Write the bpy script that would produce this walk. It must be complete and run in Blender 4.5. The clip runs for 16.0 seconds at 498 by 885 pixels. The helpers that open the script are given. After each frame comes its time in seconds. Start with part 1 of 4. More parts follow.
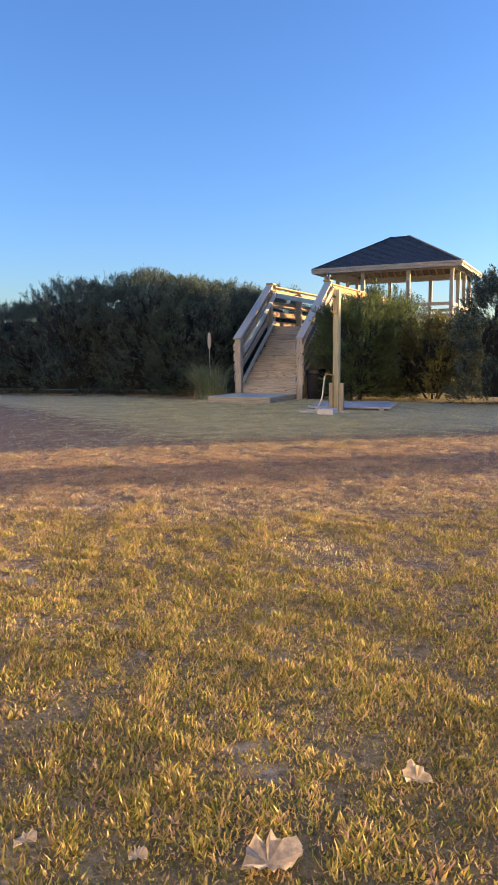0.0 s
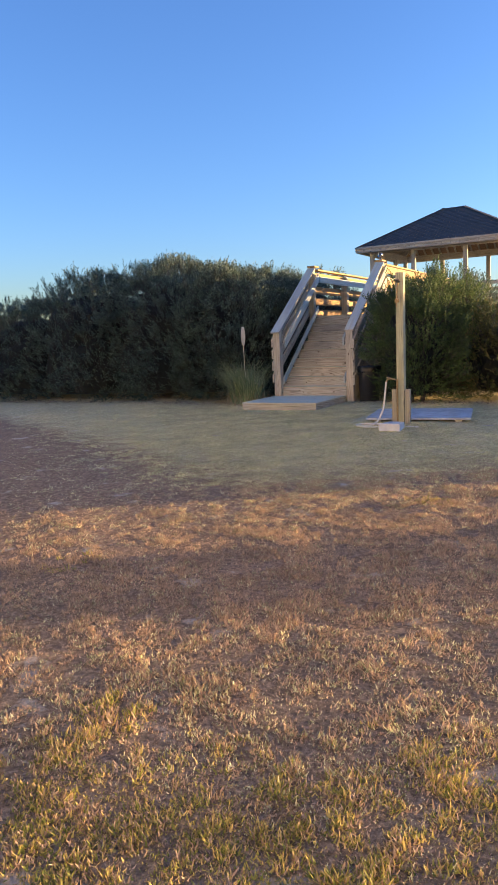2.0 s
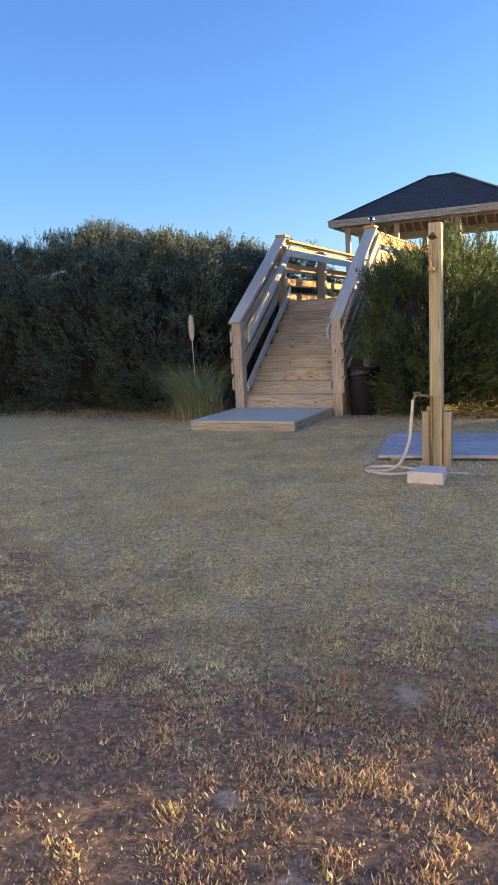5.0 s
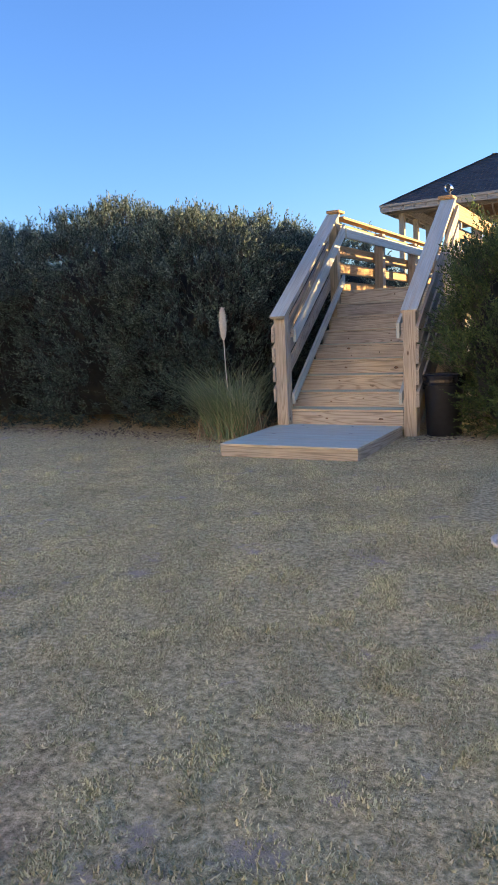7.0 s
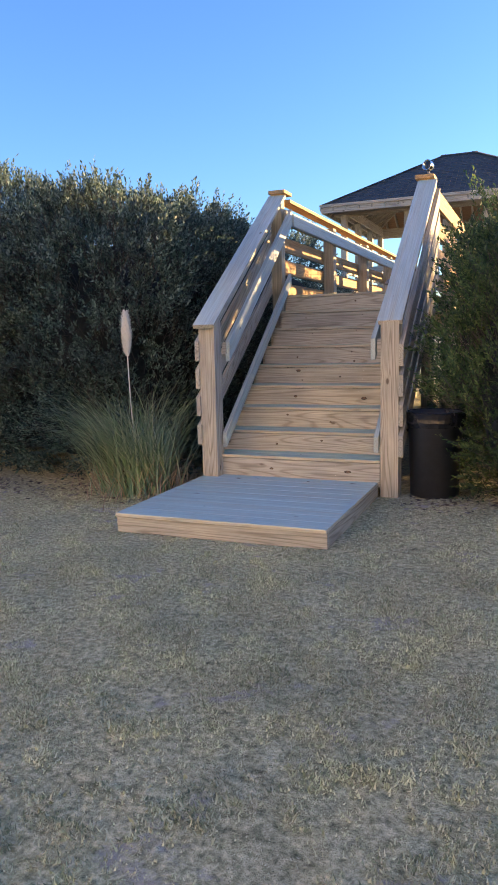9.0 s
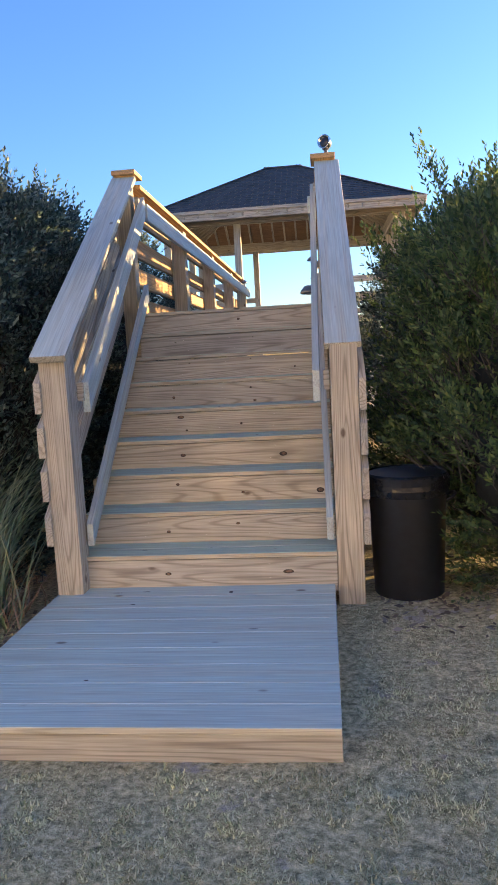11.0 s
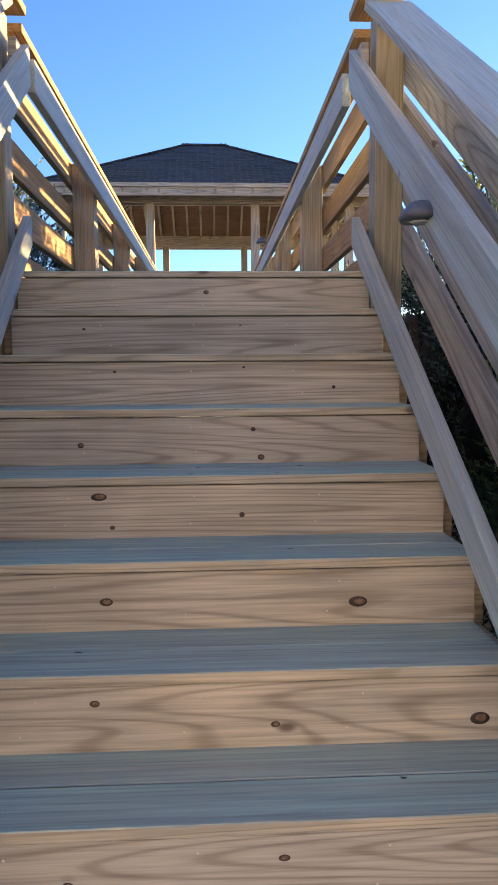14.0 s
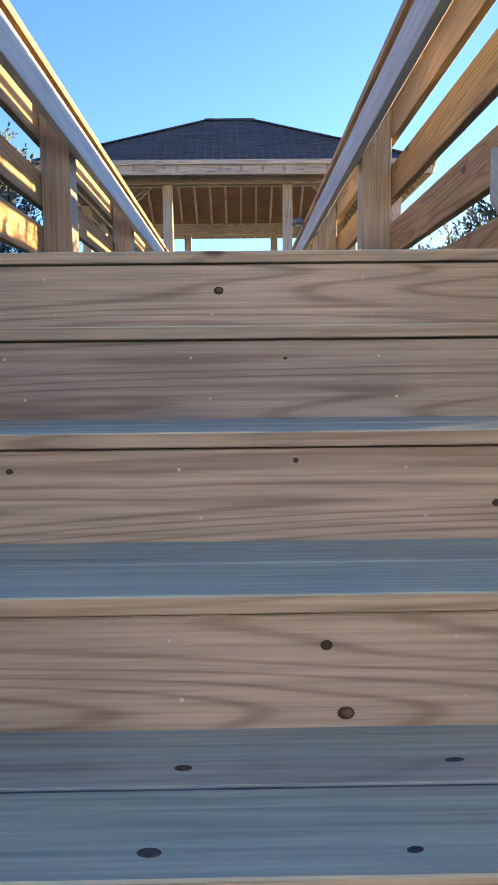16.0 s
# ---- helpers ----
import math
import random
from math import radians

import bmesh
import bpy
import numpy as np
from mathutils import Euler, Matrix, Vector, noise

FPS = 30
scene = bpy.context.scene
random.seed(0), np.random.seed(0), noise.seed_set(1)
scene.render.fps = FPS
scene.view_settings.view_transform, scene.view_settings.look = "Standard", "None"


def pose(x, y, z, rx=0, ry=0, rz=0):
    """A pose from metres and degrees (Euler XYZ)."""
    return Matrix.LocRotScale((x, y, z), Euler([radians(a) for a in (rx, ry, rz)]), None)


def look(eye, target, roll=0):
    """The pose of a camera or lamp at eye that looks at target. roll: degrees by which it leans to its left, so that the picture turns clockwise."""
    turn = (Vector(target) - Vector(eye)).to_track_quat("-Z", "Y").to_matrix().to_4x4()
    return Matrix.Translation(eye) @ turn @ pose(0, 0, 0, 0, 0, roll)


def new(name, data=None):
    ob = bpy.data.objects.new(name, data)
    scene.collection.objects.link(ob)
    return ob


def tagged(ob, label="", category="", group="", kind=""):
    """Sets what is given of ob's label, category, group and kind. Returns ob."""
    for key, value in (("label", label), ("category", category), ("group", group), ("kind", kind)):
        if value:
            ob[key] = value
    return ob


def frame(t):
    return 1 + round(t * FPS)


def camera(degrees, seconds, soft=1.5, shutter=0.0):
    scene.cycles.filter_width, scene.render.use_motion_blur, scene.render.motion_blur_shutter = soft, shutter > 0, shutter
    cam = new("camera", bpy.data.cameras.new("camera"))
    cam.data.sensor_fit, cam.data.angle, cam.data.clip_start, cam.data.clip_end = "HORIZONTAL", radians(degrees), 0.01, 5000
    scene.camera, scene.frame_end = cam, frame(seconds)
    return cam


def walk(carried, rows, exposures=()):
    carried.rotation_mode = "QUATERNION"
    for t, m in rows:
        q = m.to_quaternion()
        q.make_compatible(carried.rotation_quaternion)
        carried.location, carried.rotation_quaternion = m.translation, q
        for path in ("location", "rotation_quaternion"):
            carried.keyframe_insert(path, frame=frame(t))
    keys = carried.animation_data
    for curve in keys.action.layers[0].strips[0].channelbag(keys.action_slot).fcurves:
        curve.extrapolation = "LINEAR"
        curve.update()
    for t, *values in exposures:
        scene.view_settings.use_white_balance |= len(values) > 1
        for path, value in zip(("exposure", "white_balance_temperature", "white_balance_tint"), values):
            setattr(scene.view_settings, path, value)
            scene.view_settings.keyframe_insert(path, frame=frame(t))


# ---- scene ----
cam = camera(38.8, 16.0)
PATH = [
    (0, (6.658, -14.885, 0.978), (5.796, -13.096, 0.733), -0.5),
    (0.5, (6.424, -14.318, 1.028), (5.51, -12.56, 0.757), -0.8),
    (1, (6.14, -13.818, 1.114), (5.199, -12.078, 0.819), -0.8),
    (1.5, (5.903, -13.327, 1.202), (4.952, -11.593, 0.903), -0.8),
    (2, (5.607, -12.822, 1.257), (4.647, -11.091, 0.968), -2.4),
    (2.5, (5.344, -12.254, 1.265), (4.403, -10.513, 0.973), -1.9),
    (3, (5.04, -11.711, 1.258), (4.104, -9.969, 0.957), -0.8),
    (3.5, (4.779, -11.144, 1.261), (3.839, -9.407, 0.945), -0.2),
    (4, (4.508, -10.619, 1.261), (3.599, -8.866, 0.941), 0.1),
    (4.2, (4.391, -10.403, 1.264), (3.509, -8.636, 0.949), -0.5),
    (6.3, (3.238, -8.237, 1.309), (2.334, -6.485, 0.976), -5.2),
    (6.5, (3.121, -8.09, 1.283), (2.216, -6.338, 0.947), -3.5),
    (7, (2.888, -7.582, 1.24), (1.939, -5.85, 0.924), -2.9),
    (7.5, (2.55, -7.061, 1.233), (1.63, -5.313, 0.919), -1.3),
    (8, (2.282, -6.515, 1.228), (1.358, -4.767, 0.933), -1.5),
    (8.5, (2.036, -5.942, 1.227), (1.298, -4.108, 0.928), -1.7),
    (9, (1.824, -5.429, 1.246), (1.069, -3.6, 0.956), -1.4),
    (9.5, (1.545, -4.89, 1.226), (0.772, -3.066, 0.954), -1.5),
    (10, (1.27, -4.45, 1.272), (0.578, -2.594, 1.0), -0.4),
    (10.2, (1.143, -4.291, 1.29), (0.612, -2.38, 1.031), -1.4),
    (12.3, (0.16, -2.461, 1.318), (0.127, -0.476, 1.076), -2.9),
    (12.5, (0.11, -2.268, 1.303), (0.16, -0.285, 1.056), -2.2),
    (12.6, (0.077, -2.174, 1.296), (0.162, -0.189, 1.062), -1.8),
    (13, (0.052, -1.816, 1.273), (0.142, 0.171, 1.063), -0.8),
    (13.5, (0.004, -1.393, 1.272), (0.092, 0.595, 1.069), 0.2),
    (14, (0.021, -0.988, 1.29), (0.121, 0.999, 1.086), -0.4),
    (14.5, (0.062, -0.655, 1.419), (0.114, 1.334, 1.214), -0.3),
    (15, (0.033, -0.31, 1.438), (0.096, 1.678, 1.229), -0.0),
    (15.5, (0.055, 0.07, 1.424), (0.097, 2.057, 1.204), -0.4),
    (16, (0.044, 0.414, 1.454), (0.066, 2.402, 1.23), -0.6),
]
walk(cam, [(t, look(eye, target, roll)) for t, eye, target, roll in PATH],
     exposures=[(0.0, 1.8), (4.0, 1.85), (7.0, 2.05), (10.0, 2.25), (12.5, 2.08), (14.0, 2.15), (16.0, 2.42)])

# ---- world, sun ----
SUN_EL, SUN_AZ = radians(3.7), math.atan2(0.823, 0.568)
world = bpy.data.worlds.new("world")
scene.world = world
world.use_nodes = True
wn = world.node_tree.nodes
sky = wn.new("ShaderNodeTexSky")
sky.sky_type, sky.sun_disc = "NISHITA", False
sky.sun_elevation, sky.sun_rotation = SUN_EL, SUN_AZ
sky.air_density, sky.dust_density, sky.ozone_density = 1.0, 0.45, 3.0
clear = wn.new("ShaderNodeMix")
clear.data_type, clear.blend_type = "RGBA", "MULTIPLY"
clear.inputs[0].default_value, clear.inputs[7].default_value = 1.0, (0.95, 1.0, 1.36, 1)
world.node_tree.links.new(sky.outputs[0], clear.inputs[6])
world.node_tree.links.new(clear.outputs[2], wn["Background"].inputs[0])
wn["Background"].inputs[1].default_value = 0.14
sun_data = bpy.data.lights.new("sun", "SUN")
sun_data.energy, sun_data.angle, sun_data.color = 5.0, radians(0.6), (1.0, 0.64, 0.28)
sun = new("sun", sun_data)
sun.matrix_world = look((20, 14, 5), (20 - 0.823 * math.cos(SUN_EL) * 10, 14 - 0.568 * math.cos(SUN_EL) * 10, 5 - math.sin(SUN_EL) * 10))


# ---- materials ----
def material(name, rough=0.7, metal=0.0):
    m = bpy.data.materials.new(name)
    m.use_nodes = True
    b = m.node_tree.nodes["Principled BSDF"]
    b.inputs["Roughness"].default_value, b.inputs["Metallic"].default_value = rough, metal
    return m, m.node_tree.nodes, m.node_tree.links, b


def ramp(nodes, stops):
    r = nodes.new("ShaderNodeValToRGB")
    e = r.color_ramp.elements
    while len(e) < len(stops):
        e.new(0.5)
    for el, (p, c) in zip(e, stops):
        el.position, el.color = p, (*c, 1)
    return r


def noise_node(nodes, scale, detail=4.0, rough=0.6):
    n = nodes.new("ShaderNodeTexNoise")
    n.inputs["Scale"].default_value, n.inputs["Detail"].default_value, n.inputs["Roughness"].default_value = scale, detail, rough
    return n


def mixed(nodes, links, a, b, fac, mode="MIX"):
    x = nodes.new("ShaderNodeMix")
    x.data_type, x.blend_type = "RGBA", mode
    for sock, v in ((x.inputs[6], a), (x.inputs[7], b), (x.inputs[0], fac)):
        if isinstance(v, (int, float)):
            sock.default_value = v
        elif isinstance(v, tuple):
            sock.default_value = (*v, 1)
        else:
            links.new(v, sock)
    return x.outputs[2]


def bump(nodes, links, bsdf, height, strength, distance=0.004):
    b = nodes.new("ShaderNodeBump")
    b.inputs["Strength"].default_value, b.inputs["Distance"].default_value = strength, distance
    links.new(height, b.inputs["Height"])
    links.new(b.outputs[0], bsdf.inputs["Normal"])


def wood(name, light, dark, knot=(0.07, 0.04, 0.022), grey=0.0, rough=0.72, knots=0.8, top_only=False, weather=((0.34, 0.43, 0.34), (0.555, 0.69, 0.515))):
    """Sawn pine: growth rings along the board's own x, a few knots, weathering at two scales."""
    m, n, l, b = material(name, rough)
    co = n.new("ShaderNodeTexCoord")
    info = n.new("ShaderNodeObjectInfo")
    off = n.new("ShaderNodeVectorMath")
    off.operation = "MULTIPLY_ADD"
    comb = n.new("ShaderNodeCombineXYZ")
    for i in range(3):
        l.new(info.outputs["Random"], comb.inputs[i])
    off.inputs[1].default_value = (37.0, 11.0, 5.0)
    l.new(comb.outputs[0], off.inputs[0])
    l.new(co.outputs["Object"], off.inputs[2])
    flat = n.new("ShaderNodeMapping")
    flat.inputs["Scale"].default_value = (0.42, 8.0, 8.0)
    l.new(off.outputs[0], flat.inputs["Vector"])
    warp = noise_node(n, 0.8, 1.2, 0.45)
    l.new(flat.outputs[0], warp.inputs["Vector"])
    vor = n.new("ShaderNodeTexVoronoi")
    vor.inputs["Scale"].default_value = 1.0
    kn = n.new("ShaderNodeMapping")
    kn.inputs["Scale"].default_value = (2.6, 5.2, 5.2)
    l.new(off.outputs[0], kn.inputs["Vector"])
    l.new(kn.outputs[0], vor.inputs["Vector"])
    rings = n.new("ShaderNodeMath")
    rings.operation = "MULTIPLY_ADD"
    rings.inputs[1].default_value = 64.0
    l.new(warp.outputs[0], rings.inputs[0])
    near = n.new("ShaderNodeMath")
    near.operation = "DIVIDE"
    near.inputs[0].default_value = 0.35
    add = n.new("ShaderNodeMath")
    add.inputs[1].default_value = 0.12
    l.new(vor.outputs["Distance"], add.inputs[0])
    l.new(add.outputs[0], near.inputs[1])
    l.new(near.outputs[0], rings.inputs[2])
    wave = n.new("ShaderNodeMath")
    wave.operation = "SINE"
    scaled = n.new("ShaderNodeMath")
    scaled.operation = "MULTIPLY"
    scaled.inputs[1].default_value = 2.2
    l.new(rings.outputs[0], scaled.inputs[0])
    l.new(scaled.outputs[0], wave.inputs[0])
    half = n.new("ShaderNodeMapRange")
    half.inputs["From Min"].default_value, half.inputs["From Max"].default_value = -1, 1
    l.new(wave.outputs[0], half.inputs["Value"])
    fine = noise_node(n, 30.0, 3.0)
    fm = n.new("ShaderNodeMapping")
    fm.inputs["Scale"].default_value = (0.1, 4.2, 4.2)
    l.new(off.outputs[0], fm.inputs["Vector"])
    l.new(fm.outputs[0], fine.inputs["Vector"])
    r1 = ramp(n, [(0.0, tuple(0.8 * v for v in dark)), (0.22, tuple((p + 2 * q) / 3 for p, q in zip(dark, light))), (0.75, light)])
    l.new(half.outputs[0], r1.inputs[0])
    c = mixed(n, l, light, r1.outputs[0], 0.68)
    fr = ramp(n, [(0.32, (0.5, 0.5, 0.5)), (0.66, (1.15, 1.15, 1.15))])
    l.new(fine.outputs[0], fr.inputs[0])
    c = mixed(n, l, c, fr.outputs[0], 0.6, "MULTIPLY")
    big = noise_node(n, 2.1, 3.0)
    l.new(off.outputs[0], big.inputs["Vector"])
    br = ramp(n, [(0.35, (0.78, 0.78, 0.80)), (0.65, (1.1, 1.08, 1.05))])
    l.new(big.outputs[0], br.inputs[0])
    c = mixed(n, l, c, br.outputs[0], 0.7, "MULTIPLY")
    tone = ramp(n, [(0.0, (0.86, 0.87, 0.9)), (1.0, (1.1, 1.05, 0.98))])
    l.new(info.outputs["Random"], tone.inputs[0])
    c = mixed(n, l, c, tone.outputs[0], 1.0, "MULTIPLY")
    if grey:
        gn = noise_node(n, 5.0, 5.0)
        l.new(fm.outputs[0], gn.inputs["Vector"])
        gr = ramp(n, [(0.3, (0, 0, 0)), (0.62, (1, 1, 1))])
        l.new(gn.outputs[0], gr.inputs[0])
        gm = n.new("ShaderNodeMath")
        gm.operation = "MULTIPLY_ADD"
        gm.inputs[1].default_value, gm.inputs[2].default_value = grey * 0.75, grey * 0.35
        l.new(gr.outputs[0], gm.inputs[0])
        fac = gm.outputs[0]
        if top_only:  # only the faces open to rain have gone grey
            nz = n.new("ShaderNodeSeparateXYZ")
            l.new(n.new("ShaderNodeNewGeometry").outputs["True Normal"], nz.inputs[0])
            up = n.new("ShaderNodeMapRange")
            up.inputs["From Min"].default_value, up.inputs["From Max"].default_value = 0.3, 0.75
            up.inputs["To Min"].default_value = 0.12
            l.new(nz.outputs["Z"], up.inputs["Value"])
            both = n.new("ShaderNodeMath")
            both.operation = "MULTIPLY"
            l.new(fac, both.inputs[0])
            l.new(up.outputs[0], both.inputs[1])
            fac = both.outputs[0]
        bleach = ramp(n, [(0.3, weather[0]), (0.7, weather[1])])
        l.new(fine.outputs[0], bleach.inputs[0])
        c = mixed(n, l, c, bleach.outputs[0], fac)
    kr = ramp(n, [(0.045, (1, 1, 1)), (0.085, (0, 0, 0))])
    l.new(vor.outputs["Distance"], kr.inputs[0])
    ks = n.new("ShaderNodeMath")
    ks.operation = "MULTIPLY"
    ks.inputs[1].default_value = knots
    l.new(kr.outputs[0], ks.inputs[0])
    c = mixed(n, l, c, knot, ks.outputs[0])
    l.new(c, b.inputs["Base Color"])
    bump(n, l, b, fine.outputs[0], 0.35, 0.002)
    return m


SILVER = ((0.33, 0.395, 0.39), (0.495, 0.585, 0.575))
PINE = wood("new_pine", (0.485, 0.468, 0.40), (0.31, 0.28, 0.225))
PINE_OLD = wood("weathered_pine", (0.44, 0.42, 0.37), (0.30, 0.28, 0.235), grey=0.95, rough=0.7, weather=SILVER)
PINE_TREAD = wood("weathered_tread", (0.50, 0.455, 0.36), (0.33, 0.285, 0.21), grey=0.9, rough=0.7, top_only=True)
PINE_WARM = wood("orange_pine", (0.47, 0.315, 0.15), (0.31, 0.185, 0.085))
PINE_CAP = wood("weathered_cap", (0.48, 0.45, 0.35), (0.31, 0.28, 0.21), grey=1.0, rough=0.65, top_only=True, weather=SILVER)
PINE_DARK = wood("treated_post", (0.45, 0.38, 0.28), (0.29, 0.23, 0.16), grey=0.2)
PINE_PAD = wood("bleached_pine", (0.60, 0.58, 0.48), (0.43, 0.41, 0.33), grey=1.0, rough=0.6, top_only=True, weather=((0.39, 0.475, 0.435), (0.575, 0.69, 0.63)))
POST_GREEN = wood("treated_green_post", (0.44, 0.42, 0.28), (0.28, 0.255, 0.16), grey=0.2)


def plain(name, colour, rough=0.6, metal=0.0, vary=0.25, scale=40.0, relief=0.2):
    m, n, l, b = material(name, rough, metal)
    co = n.new("ShaderNodeTexCoord")
    a, big = noise_node(n, scale), noise_node(n, scale / 9, 3.0)
    for q in (a, big):
        l.new(co.outputs["Object"], q.inputs["Vector"])
    lo, hi = tuple(v * (1 - vary) for v in colour), tuple(min(1, v * (1 + vary)) for v in colour)
    r, r2 = ramp(n, [(0.3, lo), (0.7, hi)]), ramp(n, [(0.3, (0.8,) * 3), (0.7, (1.12,) * 3)])
    l.new(a.outputs[0], r.inputs[0])
    l.new(big.outputs[0], r2.inputs[0])
    l.new(mixed(n, l, r.outputs[0], r2.outputs[0], 0.8, "MULTIPLY"), b.inputs["Base Color"])
    if relief:
        bump(n, l, b, a.outputs[0], relief)
    return m


def leafy(name, colours, rough=0.55, through_light=0.25, patchy=0.8):
    """Leaves or blades: each island takes its own tone; a little light comes through."""
    m, n, l, b = material(name, rough)
    geo = n.new("ShaderNodeNewGeometry")
    r = ramp(n, [(i / max(1, len(colours) - 1), c) for i, c in enumerate(colours)])
    l.new(geo.outputs["Random Per Island"], r.inputs[0])
    co = n.new("ShaderNodeTexCoord")
    big = noise_node(n, 2.4, 3.0)
    l.new(co.outputs["Object"], big.inputs["Vector"])
    br = ramp(n, [(0.36, (0.5, 0.52, 0.56)), (0.64, (1.4, 1.36, 1.25))])
    l.new(big.outputs[0], br.inputs[0])
    c = mixed(n, l, r.outputs[0], br.outputs[0], patchy, "MULTIPLY")
    l.new(c, b.inputs["Base Color"])
    tr = n.new("ShaderNodeBsdfTranslucent")
    l.new(c, tr.inputs["Color"])
    mx = n.new("ShaderNodeMixShader")
    mx.inputs[0].default_value = through_light
    l.new(b.outputs[0], mx.inputs[1])
    l.new(tr.outputs[0], mx.inputs[2])
    l.new(mx.outputs[0], n["Material Output"].inputs["Surface"])
    return m


MYRTLE = leafy("wax_myrtle_leaf", [(0.016, 0.034, 0.028), (0.046, 0.08, 0.064), (0.098, 0.152, 0.125), (0.23, 0.30, 0.26)], 0.55, 0.42)
MYRTLE_PALE = leafy("pale_shrub_leaf", [(0.05, 0.065, 0.045), (0.09, 0.11, 0.08), (0.15, 0.16, 0.12)])
CEDAR = leafy("red_cedar_leaf", [(0.03, 0.062, 0.026), (0.06, 0.11, 0.04), (0.10, 0.165, 0.055), (0.18, 0.22, 0.08)], 0.55, 0.42)
OLIVE = leafy("yellow_green_leaf", [(0.045, 0.066, 0.026), (0.09, 0.12, 0.036), (0.16, 0.17, 0.055), (0.22, 0.17, 0.08)], 0.55, 0.42)
# near-black colour that stands in for the shade deep inside the crowns
INNER_SHADE = plain("inner_shade", (0.011, 0.015, 0.013), 0.95, vary=0.5, scale=14.0, relief=0.6)
BARK = plain("shrub_bark", (0.07, 0.064, 0.055), 0.9, scale=30.0)
BLADE = leafy("turf_blade", [(0.15, 0.185, 0.04), (0.31, 0.31, 0.07), (0.54, 0.44, 0.135), (0.70, 0.53, 0.22)], 0.6, 0.3, 0.5)
LAWN = leafy("mown_blade", [(0.195, 0.205, 0.10), (0.445, 0.44, 0.235), (0.69, 0.67, 0.405), (0.88, 0.83, 0.56)], 0.6, 0.25, 0.5)
STRAW = leafy("dry_straw", [(0.31, 0.205, 0.135), (0.49, 0.345, 0.235), (0.66, 0.50, 0.36)], 0.7, 0.2, 0.5)
CLIPPINGS = leafy("bleached_clippings", [(0.38, 0.35, 0.205), (0.57, 0.525, 0.33), (0.74, 0.68, 0.47)], 0.7, 0.2, 0.5)
PAMPAS = leafy("pampas_blade", [(0.14, 0.23, 0.12), (0.24, 0.34, 0.19), (0.38, 0.47, 0.29), (0.55, 0.57, 0.40)], 0.5, 0.25, 0.5)
PLUME = leafy("pampas_plume", [(0.80, 0.77, 0.71), (0.90, 0.88, 0.84)], 0.9, 0.4, 0.1)
LITTER = leafy("dead_leaf", [(0.10, 0.075, 0.052), (0.18, 0.14, 0.10), (0.28, 0.235, 0.18), (0.50, 0.45, 0.38)], 0.8, 0.15)
PALE_LEAF = plain("pale_dead_leaf", (0.70, 0.63, 0.53), 0.8, 0.0, 0.3, 60.0, 0.3)
METAL = plain("dull_brass", (0.30, 0.22, 0.12), 0.4, 0.8, 0.3, 60.0, 0.1)
STEEL = plain("galvanised_screw", (0.62, 0.58, 0.52), 0.5, 0.2, 0.15, 200.0, 0.0)
GREY_PLASTIC = plain("grey_plastic", (0.115, 0.115, 0.12), 0.45, 0.0, 0.15, 80.0, 0.08)
BLACK_PLASTIC = plain("black_plastic", (0.011, 0.013, 0.017), 0.42, 0.0, 0.3, 20.0, 0.1)
LINER = plain("black_bag", (0.016, 0.017, 0.02), 0.22, 0.0, 0.3, 25.0, 0.9)
HOSE = plain("white_hose", (0.66, 0.64, 0.58), 0.5, 0.0, 0.12, 30.0, 0.05)
BOX = plain("pale_plastic_box", (0.60, 0.62, 0.66), 0.5, 0.0, 0.1, 20.0, 0.1)
SLAB = plain("blue_grey_plank", (0.38, 0.42, 0.47), 0.75, 0.0, 0.25, 9.0, 0.3)
KNOT = plain("pine_knot", (0.045, 0.03, 0.02), 0.6, 0.0, 0.5, 90.0, 0.3)
STAIN = plain("grey_knot", (0.062, 0.066, 0.06), 0.7, 0.0, 0.5, 90.0, 0.3)
KNOT_HEART = plain("knot_heart", (0.20, 0.125, 0.075), 0.6, 0.0, 0.5, 120.0, 0.3)


def shingle_material():
    m, n, l, b = material("charcoal_shingle", 0.9)
    info, co = n.new("ShaderNodeObjectInfo"), n.new("ShaderNodeTexCoord")
    geo = n.new("ShaderNodeNewGeometry")
    r = ramp(n, [(0.0, (0.05, 0.056, 0.064)), (0.5, (0.062, 0.069, 0.078)), (1.0, (0.076, 0.084, 0.094))])
    l.new(geo.outputs["Random Per Island"], r.inputs[0])
    g = noise_node(n, 160.0, 3.0)
    l.new(co.outputs["Object"], g.inputs["Vector"])
    gr = ramp(n, [(0.35, (0.6,) * 3), (0.7, (1.4,) * 3)])
    l.new(g.outputs[0], gr.inputs[0])
    l.new(mixed(n, l, r.outputs[0], gr.outputs[0], 0.7, "MULTIPLY"), b.inputs["Base Color"])
    bump(n, l, b, g.outputs[0], 0.4)
    return m


SHINGLE = shingle_material()


